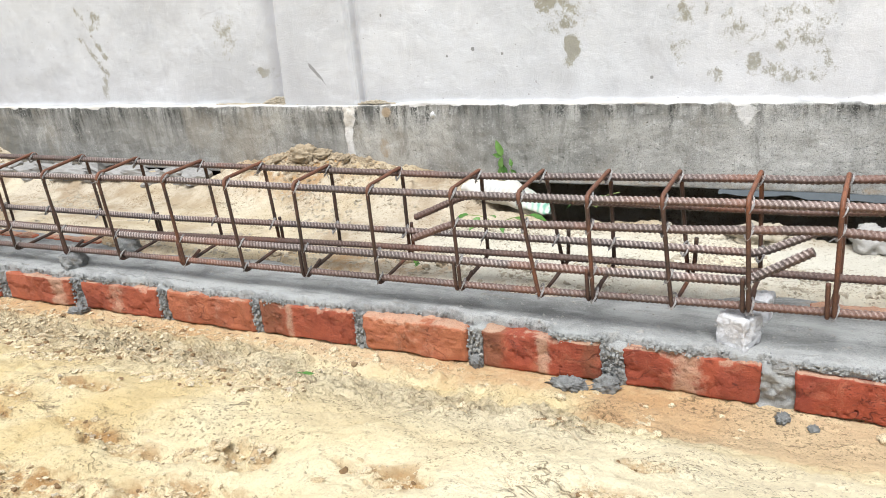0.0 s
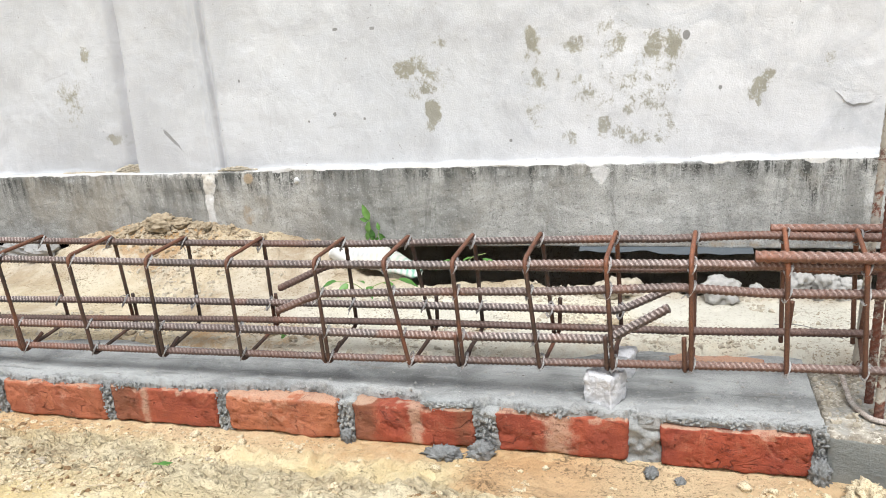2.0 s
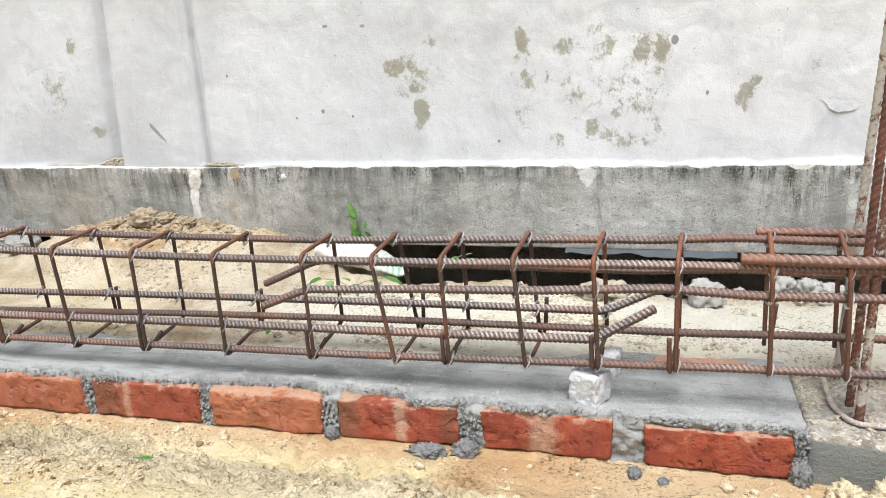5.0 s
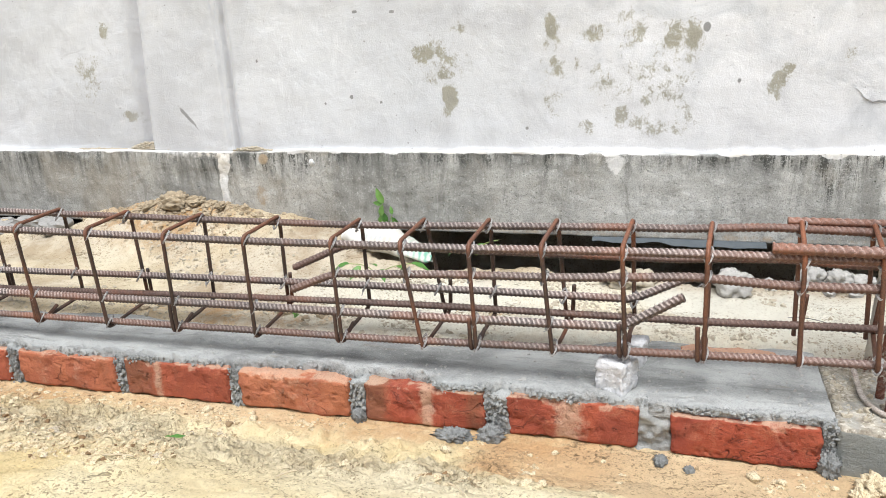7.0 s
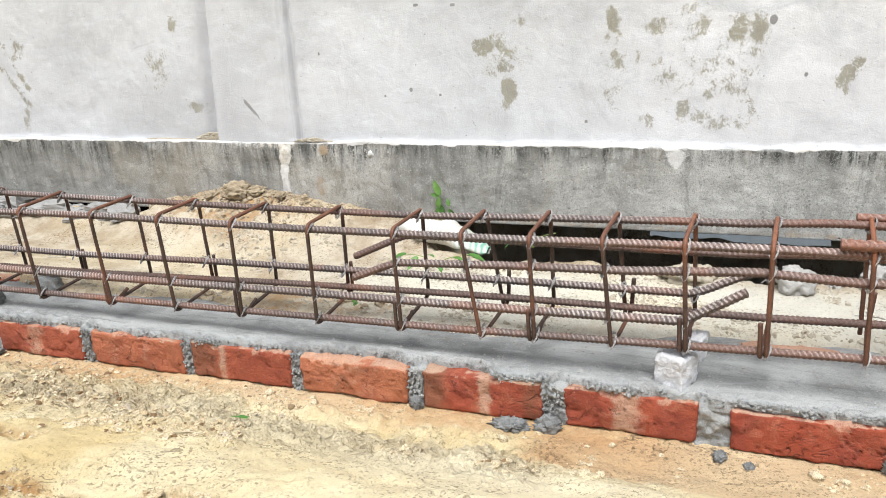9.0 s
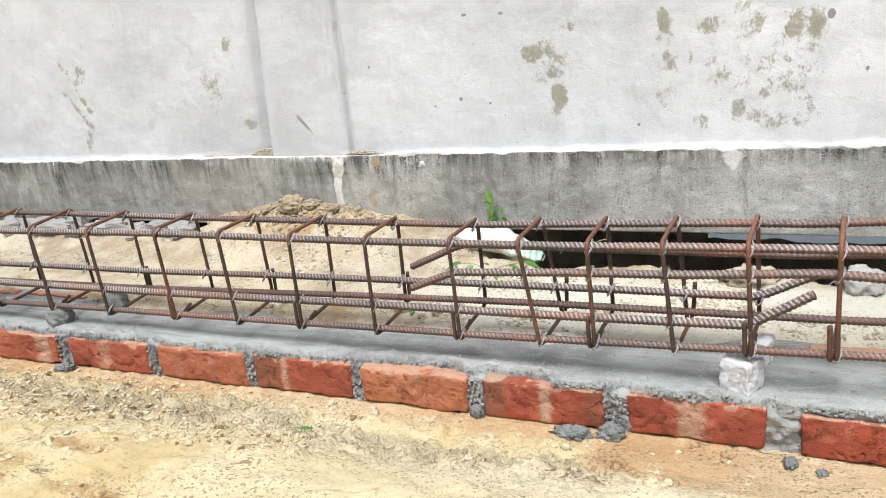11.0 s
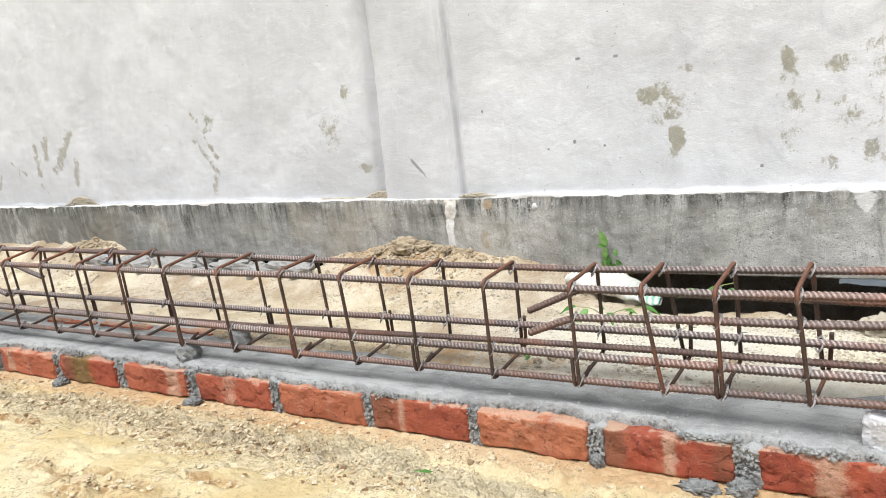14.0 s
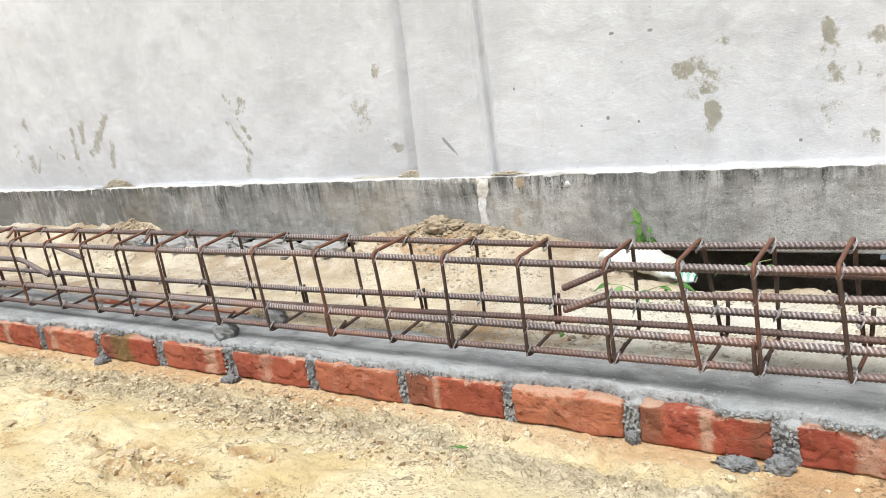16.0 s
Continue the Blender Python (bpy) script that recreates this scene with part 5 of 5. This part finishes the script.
def heap_spot(rng, n):
    x, y = np.where(rng.rand(n) < 0.75, rng.normal(-0.57, 0.13, n), rng.normal(-2.2, 0.10, n)), 0.745 - np.abs(rng.normal(0, 0.045, n))
    return x, y, y > 0.5


thing("soil_crumbs", scatter(12000, 1, band_spot, 0.0015, 0.0135, 4.5, 0.55), CRUMBS, "crumbled sandy soil and small stones along the footing", "soil", kind="stuff")
thing("loose_soil", scatter(4500, 2, mound_spot, 0.0015, 0.011, 4.5, 0.5), CRUMBS, "loose crumbs on the smooth sand mound", "soil", kind="stuff")
thing("backfill_crumbs", scatter(5000, 3, rear_spot, 0.002, 0.014, 3.5), PALE_SOIL, "loose soil crumbs on the pale backfill behind the cage", "soil", kind="stuff")
thing("soil_heap", scatter(2600, 4, heap_spot, 0.0015, 0.018, 4.0), BROWN_SOIL, "heap of brown soil clods against the plinth", "soil", kind="stuff")


def flake_spot(rng, n):
    x, d = rng.uniform(-1.6, 0.6, n), rng.uniform(0.12, 0.58, n)
    return x, front_line(x) - d, value_noise(x * 6, d * 9, 0, 131) > 0.1


thing("clay_flakes", scatter(170, 5, flake_spot, 0.010, 0.034, 3.0, 0.16), CRUMBS, "curled dry clay flakes lying on the sand", "soil", kind="stuff")


def clod(name, x, y, size, seed, mat, label, category, group="", z=None, turn=0, rough=0.3, boxy=1.0, nu=18, nv=11, freq=2.0, sink=0.3, tilt=0):
    v, q = lump(size, seed, rough, nu, nv, freq, boxy)
    ob = thing(name, mesh_from(name, v, q, boxy <= 1.0 or nu > 30), mat, label, category, group)
    base = float(ground_height(np.array(x), np.array(y))) if z is None else z
    ob.matrix_world = pose(x, y, base + size[2] * (0.5 - sink), tilt, 0, turn)
    return ob


for k, (x, y, a, b, c) in enumerate(((0.437, -0.030, 0.066, 0.032, 0.028), (0.503, -0.016, 0.046, 0.03, 0.036), (-0.805, -0.032, 0.045, 0.028, 0.026), (-1.335, -0.045, 0.04, 0.03, 0.03),
                                     (0.79, -0.035, 0.028, 0.02, 0.014), (0.835, -0.05, 0.018, 0.016, 0.012), (0.247, 0.0, 0.03, 0.026, 0.03), (1.043, -0.012, 0.03, 0.03, 0.05))):
    clod("mortar_lump", x, y, (a, b, c), 150 + k, GREY_STONE, "grey mortar dropping beside the bricks", "mortar", "mortar droppings", rough=0.36, freq=7.0, nu=44, nv=26, turn=20 * k)

for k, (x, y, s) in enumerate(((0.30, -0.075, 0.017), (0.62, -0.045, 0.016), (0.06, -0.165, 0.024), (0.05, -0.045, 0.026), (0.44, -0.085, 0.024), (0.58, -0.06, 0.012), (0.70, -0.05, 0.013), (-0.06, -0.03, 0.03),
                               (0.93, -0.055, 0.03), (0.97, -0.06, 0.02), (0.35, -0.07, 0.014))):
    clod("pebble", x, y, (s * 0.75, s * 0.6, s * 0.5), 170 + k, CRUMBS, "small brown stone lying on the sandy soil", "stone", "pebbles", rough=0.34, turn=37 * k, nu=22, nv=14, freq=3.5)

for k, (x, y, s) in enumerate(((1.10, -0.055, 0.05), (1.135, -0.085, 0.042), (1.16, -0.06, 0.06), (1.075, -0.085, 0.03), (1.20, -0.085, 0.05), (1.12, -0.115, 0.03), (1.23, -0.06, 0.05))):
    clod("soil_clod", x, y, (s, s * 0.8, s * 0.75), 190 + k, CRUMBS, "yellow soil clod piled against the column stub", "soil", "soil clods", rough=0.4, turn=53 * k, sink=0.2, nu=40, nv=24, freq=4.5)

for k, (x, y, s) in enumerate(((0.60, -0.20, 0.020), (0.625, -0.205, 0.014), (0.585, -0.215, 0.012))):
    clod("brown_clod", x, y, (s, s, s * 0.7), 240 + k, CRUMBS, "brown clod in a small hollow of the sand", "soil", "brown clods", rough=0.35)

for k, (x, y, s) in enumerate(((-0.01, 0.225, 0.030), (0.03, 0.25, 0.024), (0.07, 0.235, 0.026), (0.045, 0.21, 0.018), (-0.36, 0.205, 0.022), (-0.33, 0.23, 0.016), (0.44, 0.29, 0.020), (0.71, 0.34, 0.026), (0.745, 0.35, 0.018), (-0.85, 0.235, 0.02))):
    clod("brown_clod", x, y, (s, s * 0.9, s * 0.6), 340 + k, BROWN_SOIL, "damp brown clod on the pale backfill", "soil", "backfill clods", rough=0.4, turn=47 * k, nu=26, nv=16, freq=3.0)


def mortar_crumbs():
    """Crumbly mortar along the bed's front edge and in the joints."""
    rng = np.random.RandomState(12)
    out = []
    spots = []
    for _ in range(4200):
        x = rng.uniform(-1.9, 1.05)
        edge = float(bed_height(np.array(x), np.array(0.1))[1])
        yl = edge + rng.normal(0.002, 0.005)
        spots.append((x, yl, 0.003 + 0.009 * rng.rand(), 0.0015 + 0.0045 * rng.rand() ** 2))
    for x0, x1, count in ((0.805, 0.945, 420), (0.98, 1.045, 100), (0.395, 0.50, 280), (0.56, 0.66, 160), (-0.26, -0.18, 160), (-0.80, -0.70, 160), (-1.36, -1.25, 120)):
        for _ in range(count):
            x = rng.uniform(x0, x1)
            hang = 0.5 + 0.5 * float(value_noise(x * 60, 0.0, 0, 117))
            spots.append((x, 0.002 + 0.010 * rng.rand(), 0.013 - (0.005 + 0.013 * hang) * rng.rand(), 0.002 + 0.0045 * rng.rand() ** 2))
    for i in range(4, len(FRONT_BRICKS)):
        a = FRONT_BRICKS[i][1]
        b = FRONT_BRICKS[i + 1][0] if i + 1 < len(FRONT_BRICKS) else 1.054
        if b - a > 0.045:
            continue
        for _ in range(150):
            spots.append((rng.uniform(a, b), rng.uniform(0.0, 0.010), rng.uniform(-0.078, 0.004), 0.002 + 0.0055 * rng.rand() ** 2))
    for x, yl, z, size in spots:
        v, q = LUMPS[rng.randint(len(LUMPS))]
        out.append((v * size * rng.uniform(0.7, 1.3, 3) + (x, yl + float(front_line(x)), z), q))
    v, q = join(out)
    ob = part("mortar_crumbs", mesh_from("mortar_crumbs", v, q, False), MORTAR, FOOTING, "crumbly grey mortar squeezed out along the bricks")
    ob["kind"] = "stuff"


mortar_crumbs()


def bed_crumbs():
    rng = np.random.RandomState(18)
    out = []
    for _ in range(900):
        x, yl = rng.uniform(-1.9, 1.04), 0.03 + 0.12 * rng.rand()
        if rng.rand() > 0.35 + 0.65 * (x > 0.2):
            continue
        y = yl + float(front_line(x))
        z = float(bed_height(np.array(x), np.array(y))[0])
        v, q = LUMPS[rng.randint(len(LUMPS))]
        out.append((v * (0.0015 + 0.0055 * rng.rand() ** 3) * rng.uniform(0.7, 1.3, 3) + (x, y, z), q))
    v, q = join(out)
    thing("bed_crumbs", mesh_from("bed_crumbs", v, q, False), PALE, "small pale crumbs strewn over the mortar bed", "mortar", kind="stuff")


def stub_crumbs():
    rng = np.random.RandomState(15)
    out = []
    for _ in range(3000):
        v, q = LUMPS[rng.randint(len(LUMPS))]
        x, y = rng.uniform(1.06, 1.5), rng.uniform(0.03, 0.42)
        out.append((v * (0.001 + 0.011 * rng.rand() ** 4) * rng.uniform(0.6, 1.3, 3) + (x, y - 0.15 * (x - 1.05), 0.0068), q))
    v, q = join(out)
    thing("stub_soil", mesh_from("stub_soil", v, q, False), PALE_SOIL, "dry crumbs of soil on the column stub", "soil", kind="stuff")


stub_crumbs()

# ---- rubble along the foot of the wall ----
def rubble_material():
    m, n, l, b = material("broken_concrete", 0.92)
    N = Nodes(m)
    c = N.mix(N.noise(35, 5, 0.7), (0.17, 0.165, 0.155), (0.43, 0.42, 0.40))
    finish(N, b, c, N.bump(N.noise(120, 4, 0.75), 0.7, 0.004))
    return m


RUBBLE = rubble_material()
PALE = plain_material("pale_broken_plaster", (0.25, 0.24, 0.22), (0.56, 0.545, 0.515), 55, 0.92, 0.9)
bed_crumbs()
rng = random.Random(77)
for k in range(17):
    x = -2.12 + k * 0.068 + rng.uniform(-0.02, 0.02)
    size = (rng.uniform(0.07, 0.15), rng.uniform(0.05, 0.08), rng.uniform(0.03, 0.055))
    clod("concrete_chunk", x, rng.uniform(0.66, 0.71), size, 260 + k, RUBBLE, "broken grey concrete chunk at the foot of the plinth", "rubble", "concrete rubble",
         z=rng.uniform(0.032, 0.05), turn=rng.uniform(-25, 25), rough=0.3, boxy=2.2, tilt=rng.uniform(-14, 14), sink=0.25)
for k, (x, y, s) in enumerate(((1.05, 0.61, 0.055), (1.10, 0.61, 0.06), (1.01, 0.60, 0.04), (1.15, 0.60, 0.06), (1.20, 0.59, 0.05), (1.26, 0.60, 0.06), (1.31, 0.62, 0.07), (1.13, 0.57, 0.03), (1.075, 0.58, 0.028), (1.18, 0.56, 0.025))):
    clod("white_rubble", x, y, (s, s * 0.8, s * 0.75), 290 + k, PALE, "pale lump of broken plaster and concrete", "rubble", "pale rubble", rough=0.30, turn=40 * k, sink=0.15, nu=44, nv=28, freq=2.6, boxy=1.4)
clod("rock", 0.93, 0.55, (0.074, 0.055, 0.06), 310, PALE, "rough earth-coated rock lying on the backfill", "rock", rough=0.24, nu=48, nv=30, freq=2.2, turn=10, boxy=1.6, sink=0.12)
clod("soil_lump", 0.70, 0.57, (0.11, 0.06, 0.05), 312, PALE_SOIL, "pale soil lump at the edge of the hollow", "soil", rough=0.45, nu=28, nv=16, freq=3.0)
for k, (x, y, s_) in enumerate(((-0.60, 0.715, 0.075), (-0.545, 0.72, 0.045), (-0.69, 0.705, 0.04), (-0.46, 0.72, 0.03))):
    clod("heap_clod", x, y, (s_ * 1.3, s_ * 0.8, s_ * 0.7), 320 + k, BROWN_SOIL, "large brown clod on the soil heap by the plinth", "soil", "heap clods", rough=0.4, nu=44, nv=26, freq=4.0, turn=31 * k)


def ledge_crumbs(x, half, high, count, seed):
    rng = np.random.RandomState(seed)
    out = []
    for _ in range(count):
        v, q = LUMPS[rng.randint(len(LUMPS))]
        d = np.clip(rng.normal(0, 0.45), -1, 1)
        size = rng.uniform(0.002, 0.008) * np.array((1.4, 1.0, 0.7))
        z = 0.273 + high * rng.rand() * (1 - d * d)
        y = 0.768 - 0.008 * rng.rand() * (1 - (z - 0.273) / (high + 0.01))
        out.append((v * size + (x + d * half, y, z), q))
    v, q = join(out)
    return mesh_from("ledge_soil", v, q, False)


for x, half, high, count in ((-0.70, 0.07, 0.022, 420), (-2.25, 0.11, 0.034, 460), (-0.36, 0.06, 0.009, 200), (-0.86, 0.15, 0.004, 220)):
    thing("ledge_soil", ledge_crumbs(x, half, high, count, int(-x * 100)), PALE_SOIL, "crumbs of soil lying on the plinth ledge", "soil", kind="stuff")
clod("cement_splash", -0.172, 0.755, (0.017, 0.012, 0.022), 318, plain_material("white_cement_splash", (0.55, 0.55, 0.54), (0.78, 0.78, 0.77), 90, 0.9, 0.6), "white cement splash stuck on the plinth face", "cement", z=0.236, rough=0.4)


# ---- torn board under the beam, plastic scrap, sack ----
def build_board():
    xs, us = np.arange(0.60, 1.02, 0.006), np.linspace(0, 1, 8)
    x, u = np.meshgrid(xs, us, indexing="ij")
    low = 0.0465 + 0.005 * fbm(x * 13, 0 * x, 0, 4, 151)
    z = 0.056 + (low - 0.056) * u
    y = 0.742 - 0.016 * u + 0.005 * fbm(x * 8, z * 20, 0, 3, 153)
    front = np.stack([x, y, z], -1).reshape(-1, 3)
    q = grid_quads(len(xs), len(us))
    v, f = join([(front, q), (front + (0, 0.008, 0), q[:, ::-1])])
    n = len(front)
    low_edge = np.arange(len(us) - 1, n, len(us))
    f = np.vstack([f, np.stack([low_edge[:-1], low_edge[1:], low_edge[1:] + n, low_edge[:-1] + n], -1)])
    thing("torn_board", mesh_from("torn_board", v, f), plain_material("grey_blue_board", (0.04, 0.052, 0.06), (0.10, 0.115, 0.125), 30), "torn grey-blue sheet hanging under the concrete beam", "board")


def build_sack():
    nu, nv = 60, 28
    t = np.linspace(0, 1, nu)[:, None]
    a = np.linspace(0, 2 * np.pi, nv, endpoint=False)[None, :]
    girth = np.sin(np.pi * np.clip(t, 0.02, 0.98)) ** 0.4
    x = -0.062 + 0.262 * t + 0 * a
    ry, rz = 0.055 * girth, (0.036 - 0.012 * t) * girth
    fold = 1 + 0.16 * fbm(x * 26, np.cos(a) * 1.5 + 0 * x, np.sin(a) * 1.5, 3, 161) + 0.06 * np.sin(a * 4 + t * 26) * step(0.35, 0.9, t)
    y = 0.678 + ry * np.cos(a) * fold - 0.035 * t
    z = 0.055 + rz * np.sin(a) * fold - 0.036 * step(0.45, 1.0, t) + 0.004 * np.sin(t * 11)
    v = np.stack([x, y, z], -1).reshape(-1, 3)
    i = np.arange(nu * nv).reshape(nu, nv)
    j = np.roll(i, -1, axis=1)
    q = np.stack([i[:-1], i[1:], j[1:], j[:-1]], -1).reshape(-1, 4)
    stripe = step(0.66, 0.72, t) * step(-0.1, 0.6, np.sin(t * 120 + np.sin(a) * 2.0)) * (0.35 + 0.45 * step(0.8, 0.9, t)) + 0 * a
    ink = step(0.25, 0.27, t) * step(0.62, 0.60, t) * (np.sin(t * 120) > 0.1) * (np.abs(np.sin(a) - 0.72) < 0.10)
    m, n, l, b = material("woven_sack", 0.75)
    N = Nodes(m)
    c = N.mix(N.noise(18, 4, 0.7), (0.50, 0.49, 0.45), (0.70, 0.69, 0.65))
    c = N.mix(N.attr("stripe"), c, (0.05, 0.38, 0.24))
    c = N.mix(N.math("MULTIPLY", N.attr("ink"), 0.55), c, (0.30, 0.32, 0.34))
    soil = N.ramp(N.noise(14, 5, 0.75), 0.46, 0.66)
    c = N.mix(N.math("MULTIPLY", soil, 0.45), c, (0.50, 0.43, 0.32))
    finish(N, b, c, N.bump(N.noise(90, 3, 0.6), 0.3, 0.002))
    thing("woven_sack", mesh_from("woven_sack", v, q, attributes={"stripe": stripe, "ink": ink.astype(float)}), m, "half-buried white woven sack with green stripes", "sack")


def build_scrap():
    xs, ys = np.linspace(0, 0.16, 26), np.linspace(0, 0.05, 10)
    x, y = np.meshgrid(xs, ys, indexing="ij")
    z = 0.012 * fbm(x * 30, y * 40, 0, 3, 171) + 0.012
    top = np.stack([x - 2.12, y + 0.63, z + 0.05], -1).reshape(-1, 3)
    q = grid_quads(26, 10)
    v, f = join([(top, q), (top - (0, 0, 0.002), q[:, ::-1])])
    thing("plastic_scrap", mesh_from("plastic_scrap", v, f), plain_material("dark_blue_plastic", (0.03, 0.05, 0.08), (0.08, 0.12, 0.17), 20, 0.35), "crumpled dark blue plastic scrap among the rubble", "plastic")


build_board()
build_sack()
build_scrap()


# ---- weeds ----
def leaf_material():
    m, n, l, b = material("weed_leaf", 0.5)
    N = Nodes(m)
    c = N.mix(N.random(), (0.045, 0.15, 0.02), (0.14, 0.27, 0.06))
    c = N.mix(N.math("MULTIPLY", N.noise(90, 3), 0.4), c, (0.12, 0.26, 0.05))
    finish(N, b, c, N.bump(N.noise(150, 2), 0.2, 0.001))
    b.inputs["Subsurface Weight"].default_value = 0.0
    return m


LEAF = leaf_material()
STEM = plain_material("weed_stem", (0.20, 0.30, 0.08), (0.32, 0.36, 0.14), 60)


def leaf_mesh(length, width, droop, fold=0.25):
    u, w = np.meshgrid(np.linspace(0, 1, 9), np.linspace(-1, 1, 5), indexing="ij")
    half = width / 2 * np.sin(np.pi * np.clip(u, 0.03, 0.985) ** 0.75) ** 0.9
    x = length * u
    y = half * w
    z = fold * np.abs(y) - droop * length * u ** 2 + 0.04 * width * np.sin(u * 14)
    top = np.stack([x, y, z], -1).reshape(-1, 3)
    q = grid_quads(9, 5)
    v, f = join([(top, q), (top - (0, 0, 0.0006), q[:, ::-1])])
    return mesh_from("leaf", v, f)


def build_weed(base, stems, leaves, label, stand=0):
    plant = thing("weed", None, None, label, "plant", "weeds")
    plant.matrix_world = pose(*base)
    for pts in stems:
        v, f = tube(rounded(pts, 0.02, 0.004), 0.0011, 6, (0.3, 0.9, 0.1))
        part("stem", mesh_from("stem", v, f), STEM, plant)
    for (x, y, z), length, width, droop, pitch, yaw in leaves:
        ob = part("leaf", leaf_mesh(length, width, droop), LEAF, plant)
        ob.matrix_basis = pose(x, y, z, stand + random.Random(int(x * 1e5) + int(yaw)).uniform(-30, 30), pitch, yaw)
    return plant


build_weed((0.035, 0.745, 0.045), [[(0.0, 0, 0), (-0.004, -0.006, 0.05), (0.0, -0.008, 0.09), (-0.002, -0.01, 0.118)], [(0, 0, 0), (0.015, -0.01, 0.03), (0.028, -0.012, 0.06)]],
           [((0.004, -0.014, 0.090), 0.046, 0.021, 0.10, -113, 6), ((0.003, -0.015, 0.084), 0.044, 0.020, 0.15, 108, -8), ((0.0, -0.012, 0.088), 0.026, 0.013, 0.2, -172, 10),
            ((0.003, -0.013, 0.062), 0.036, 0.017, 0.2, 80, 6), ((0.0, -0.012, 0.055), 0.034, 0.016, 0.2, 122, -10), ((0.004, -0.012, 0.040), 0.030, 0.014, 0.25, 60, 8),
            ((0.028, -0.014, 0.06), 0.022, 0.011, 0.2, -100, 0), ((0.026, -0.014, 0.05), 0.022, 0.011, 0.2, 40, 0), ((0.022, -0.014, 0.04), 0.020, 0.011, 0.2, 110, 0), ((0.03, -0.014, 0.045), 0.02, 0.010, 0.2, 80, 0)],
           "green weed growing up the concrete plinth", 90)
build_weed((0.10, 0.50, 0.02), [[(0, 0, 0), (-0.02, -0.02, 0.03), (-0.06, -0.03, 0.035)], [(0, 0, 0), (0.05, -0.02, 0.03), (0.10, -0.02, 0.04)]],
           [((-0.06, -0.03, 0.035), 0.045, 0.020, 0.3, 10, 190), ((-0.03, -0.03, 0.03), 0.042, 0.019, 0.3, 20, 250), ((0.02, -0.02, 0.02), 0.045, 0.020, 0.3, 5, 300), ((0.06, -0.02, 0.03), 0.034, 0.014, 0.3, -10, -20),
            ((0.10, -0.02, 0.04), 0.05, 0.020, 0.3, 15, 20), ((0.0, 0, 0.02), 0.028, 0.013, 0.3, -15, 140), ((0.08, -0.02, 0.03), 0.028, 0.012, 0.4, 20, 250)],
           "low green weed leaves beside the half-buried sack")
build_weed((0.33, 0.60, 0.045), [[(0, 0, 0), (0.02, -0.01, 0.035), (0.06, -0.01, 0.045)], [(0, 0, 0), (-0.03, -0.02, 0.03)]],
           [((0.05, -0.01, 0.03), 0.045, 0.014, 0.4, 5, -5), ((-0.03, -0.02, 0.03), 0.045, 0.018, 0.4, 15, 190), ((0.0, 0, 0.02), 0.04, 0.016, 0.4, -20, 60)],
           "small weed at the edge of the dark hollow")
build_weed((0.02, 0.235, 0.0), [[(0, 0, 0), (0.0, -0.01, 0.03)]], [((0, -0.01, 0.03), 0.04, 0.02, 0.3, 30, 200), ((0, -0.01, 0.025), 0.04, 0.02, 0.3, 40, -60), ((0, 0, 0.015), 0.035, 0.018, 0.3, 10, 80)],
           "small green weed under the cage")
build_weed((-0.02, -0.203, float(ground_height(np.array(-0.02), np.array(-0.203)))), [[(0, 0, 0), (0.012, 0.0, 0.008), (0.03, 0.002, 0.012)]],
           [((0.0, 0, 0.006), 0.042, 0.016, 0.2, -8, -10), ((0.0, 0, 0.006), 0.030, 0.013, 0.2, -12, 30), ((0.01, 0, 0.006), 0.025, 0.012, 0.2, -4, 170)],
           "plucked green sprig lying on the sand")


# ---- plaster flake peeling from the wall ----
def build_flake():
    u, w = np.meshgrid(np.linspace(0, 1, 26), np.linspace(0, 1, 7), indexing="ij")
    x = 1.172 + 0.086 * u
    z = 0.421 - 0.012 * u - w * (0.024 * np.sin(np.pi * u ** 1.3) ** 0.7 + 0.002 + 0.004 * fbm(u * 7, 0 * u, 0, 3, 181))
    y = 0.776 - 0.0016 * w ** 2 * np.sin(np.pi * np.clip(u, 0.02, 1))
    front = np.stack([x, y, z], -1).reshape(-1, 3)
    q = grid_quads(26, 7)
    v, f = join([(front, q[:, ::-1]), (front + (0, 0.004, 0), q)])
    zero = np.zeros(len(v))
    thing("plaster_flake", mesh_from("plaster_flake", v, f, attributes={"stain": zero, "soot": zero, "damp_shade": zero, "wash": zero + 1}), PLASTER, "curved plaster flake lifting off the wall", "plaster")


build_flake()


# ---- loose wire and twigs ----
STRAW = plain_material("dry_straw", (0.40, 0.31, 0.18), (0.62, 0.54, 0.40), 60)


def build_strands():
    for x, y, length, ang in ((0.02, -0.36, 0.05, 8), (-0.30, -0.30, 0.06, -20), (0.28, -0.33, 0.03, 40), (-0.62, -0.26, 0.05, 15), (0.52, -0.30, 0.04, -35), (-0.10, 0.30, 0.06, 25), (0.36, 0.33, 0.04, 70)):
        n = 7
        t = np.linspace(0, 1, n)
        px = x + length * (t - 0.5) * math.cos(radians(ang))
        py = y + length * (t - 0.5) * math.sin(radians(ang)) + 0.004 * np.sin(t * 3)
        pz = ground_height(px, py) + 0.003
        v, f = tube(np.stack([px, py, np.full(n, pz.max())], -1), 0.0012, 6, (0.1, 0.2, 1))
        thing("twig", mesh_from("twig", v, f), STRAW, "thin dry twig lying on the soil", "twig", "twigs")
    p = rounded([(0.99, 0.16, 0.115), (1.02, 0.20, 0.10), (1.06, 0.22, 0.085), (1.10, 0.165, 0.09)], 0.03, 0.004)
    v, f = tube(p, 0.0008, 5, (0.2, 0.1, 1))
    thing("loose_wire", mesh_from("loose_wire", v, f), WIRE, "loose strand of binding wire hanging on the cage", "wire")


build_strands()
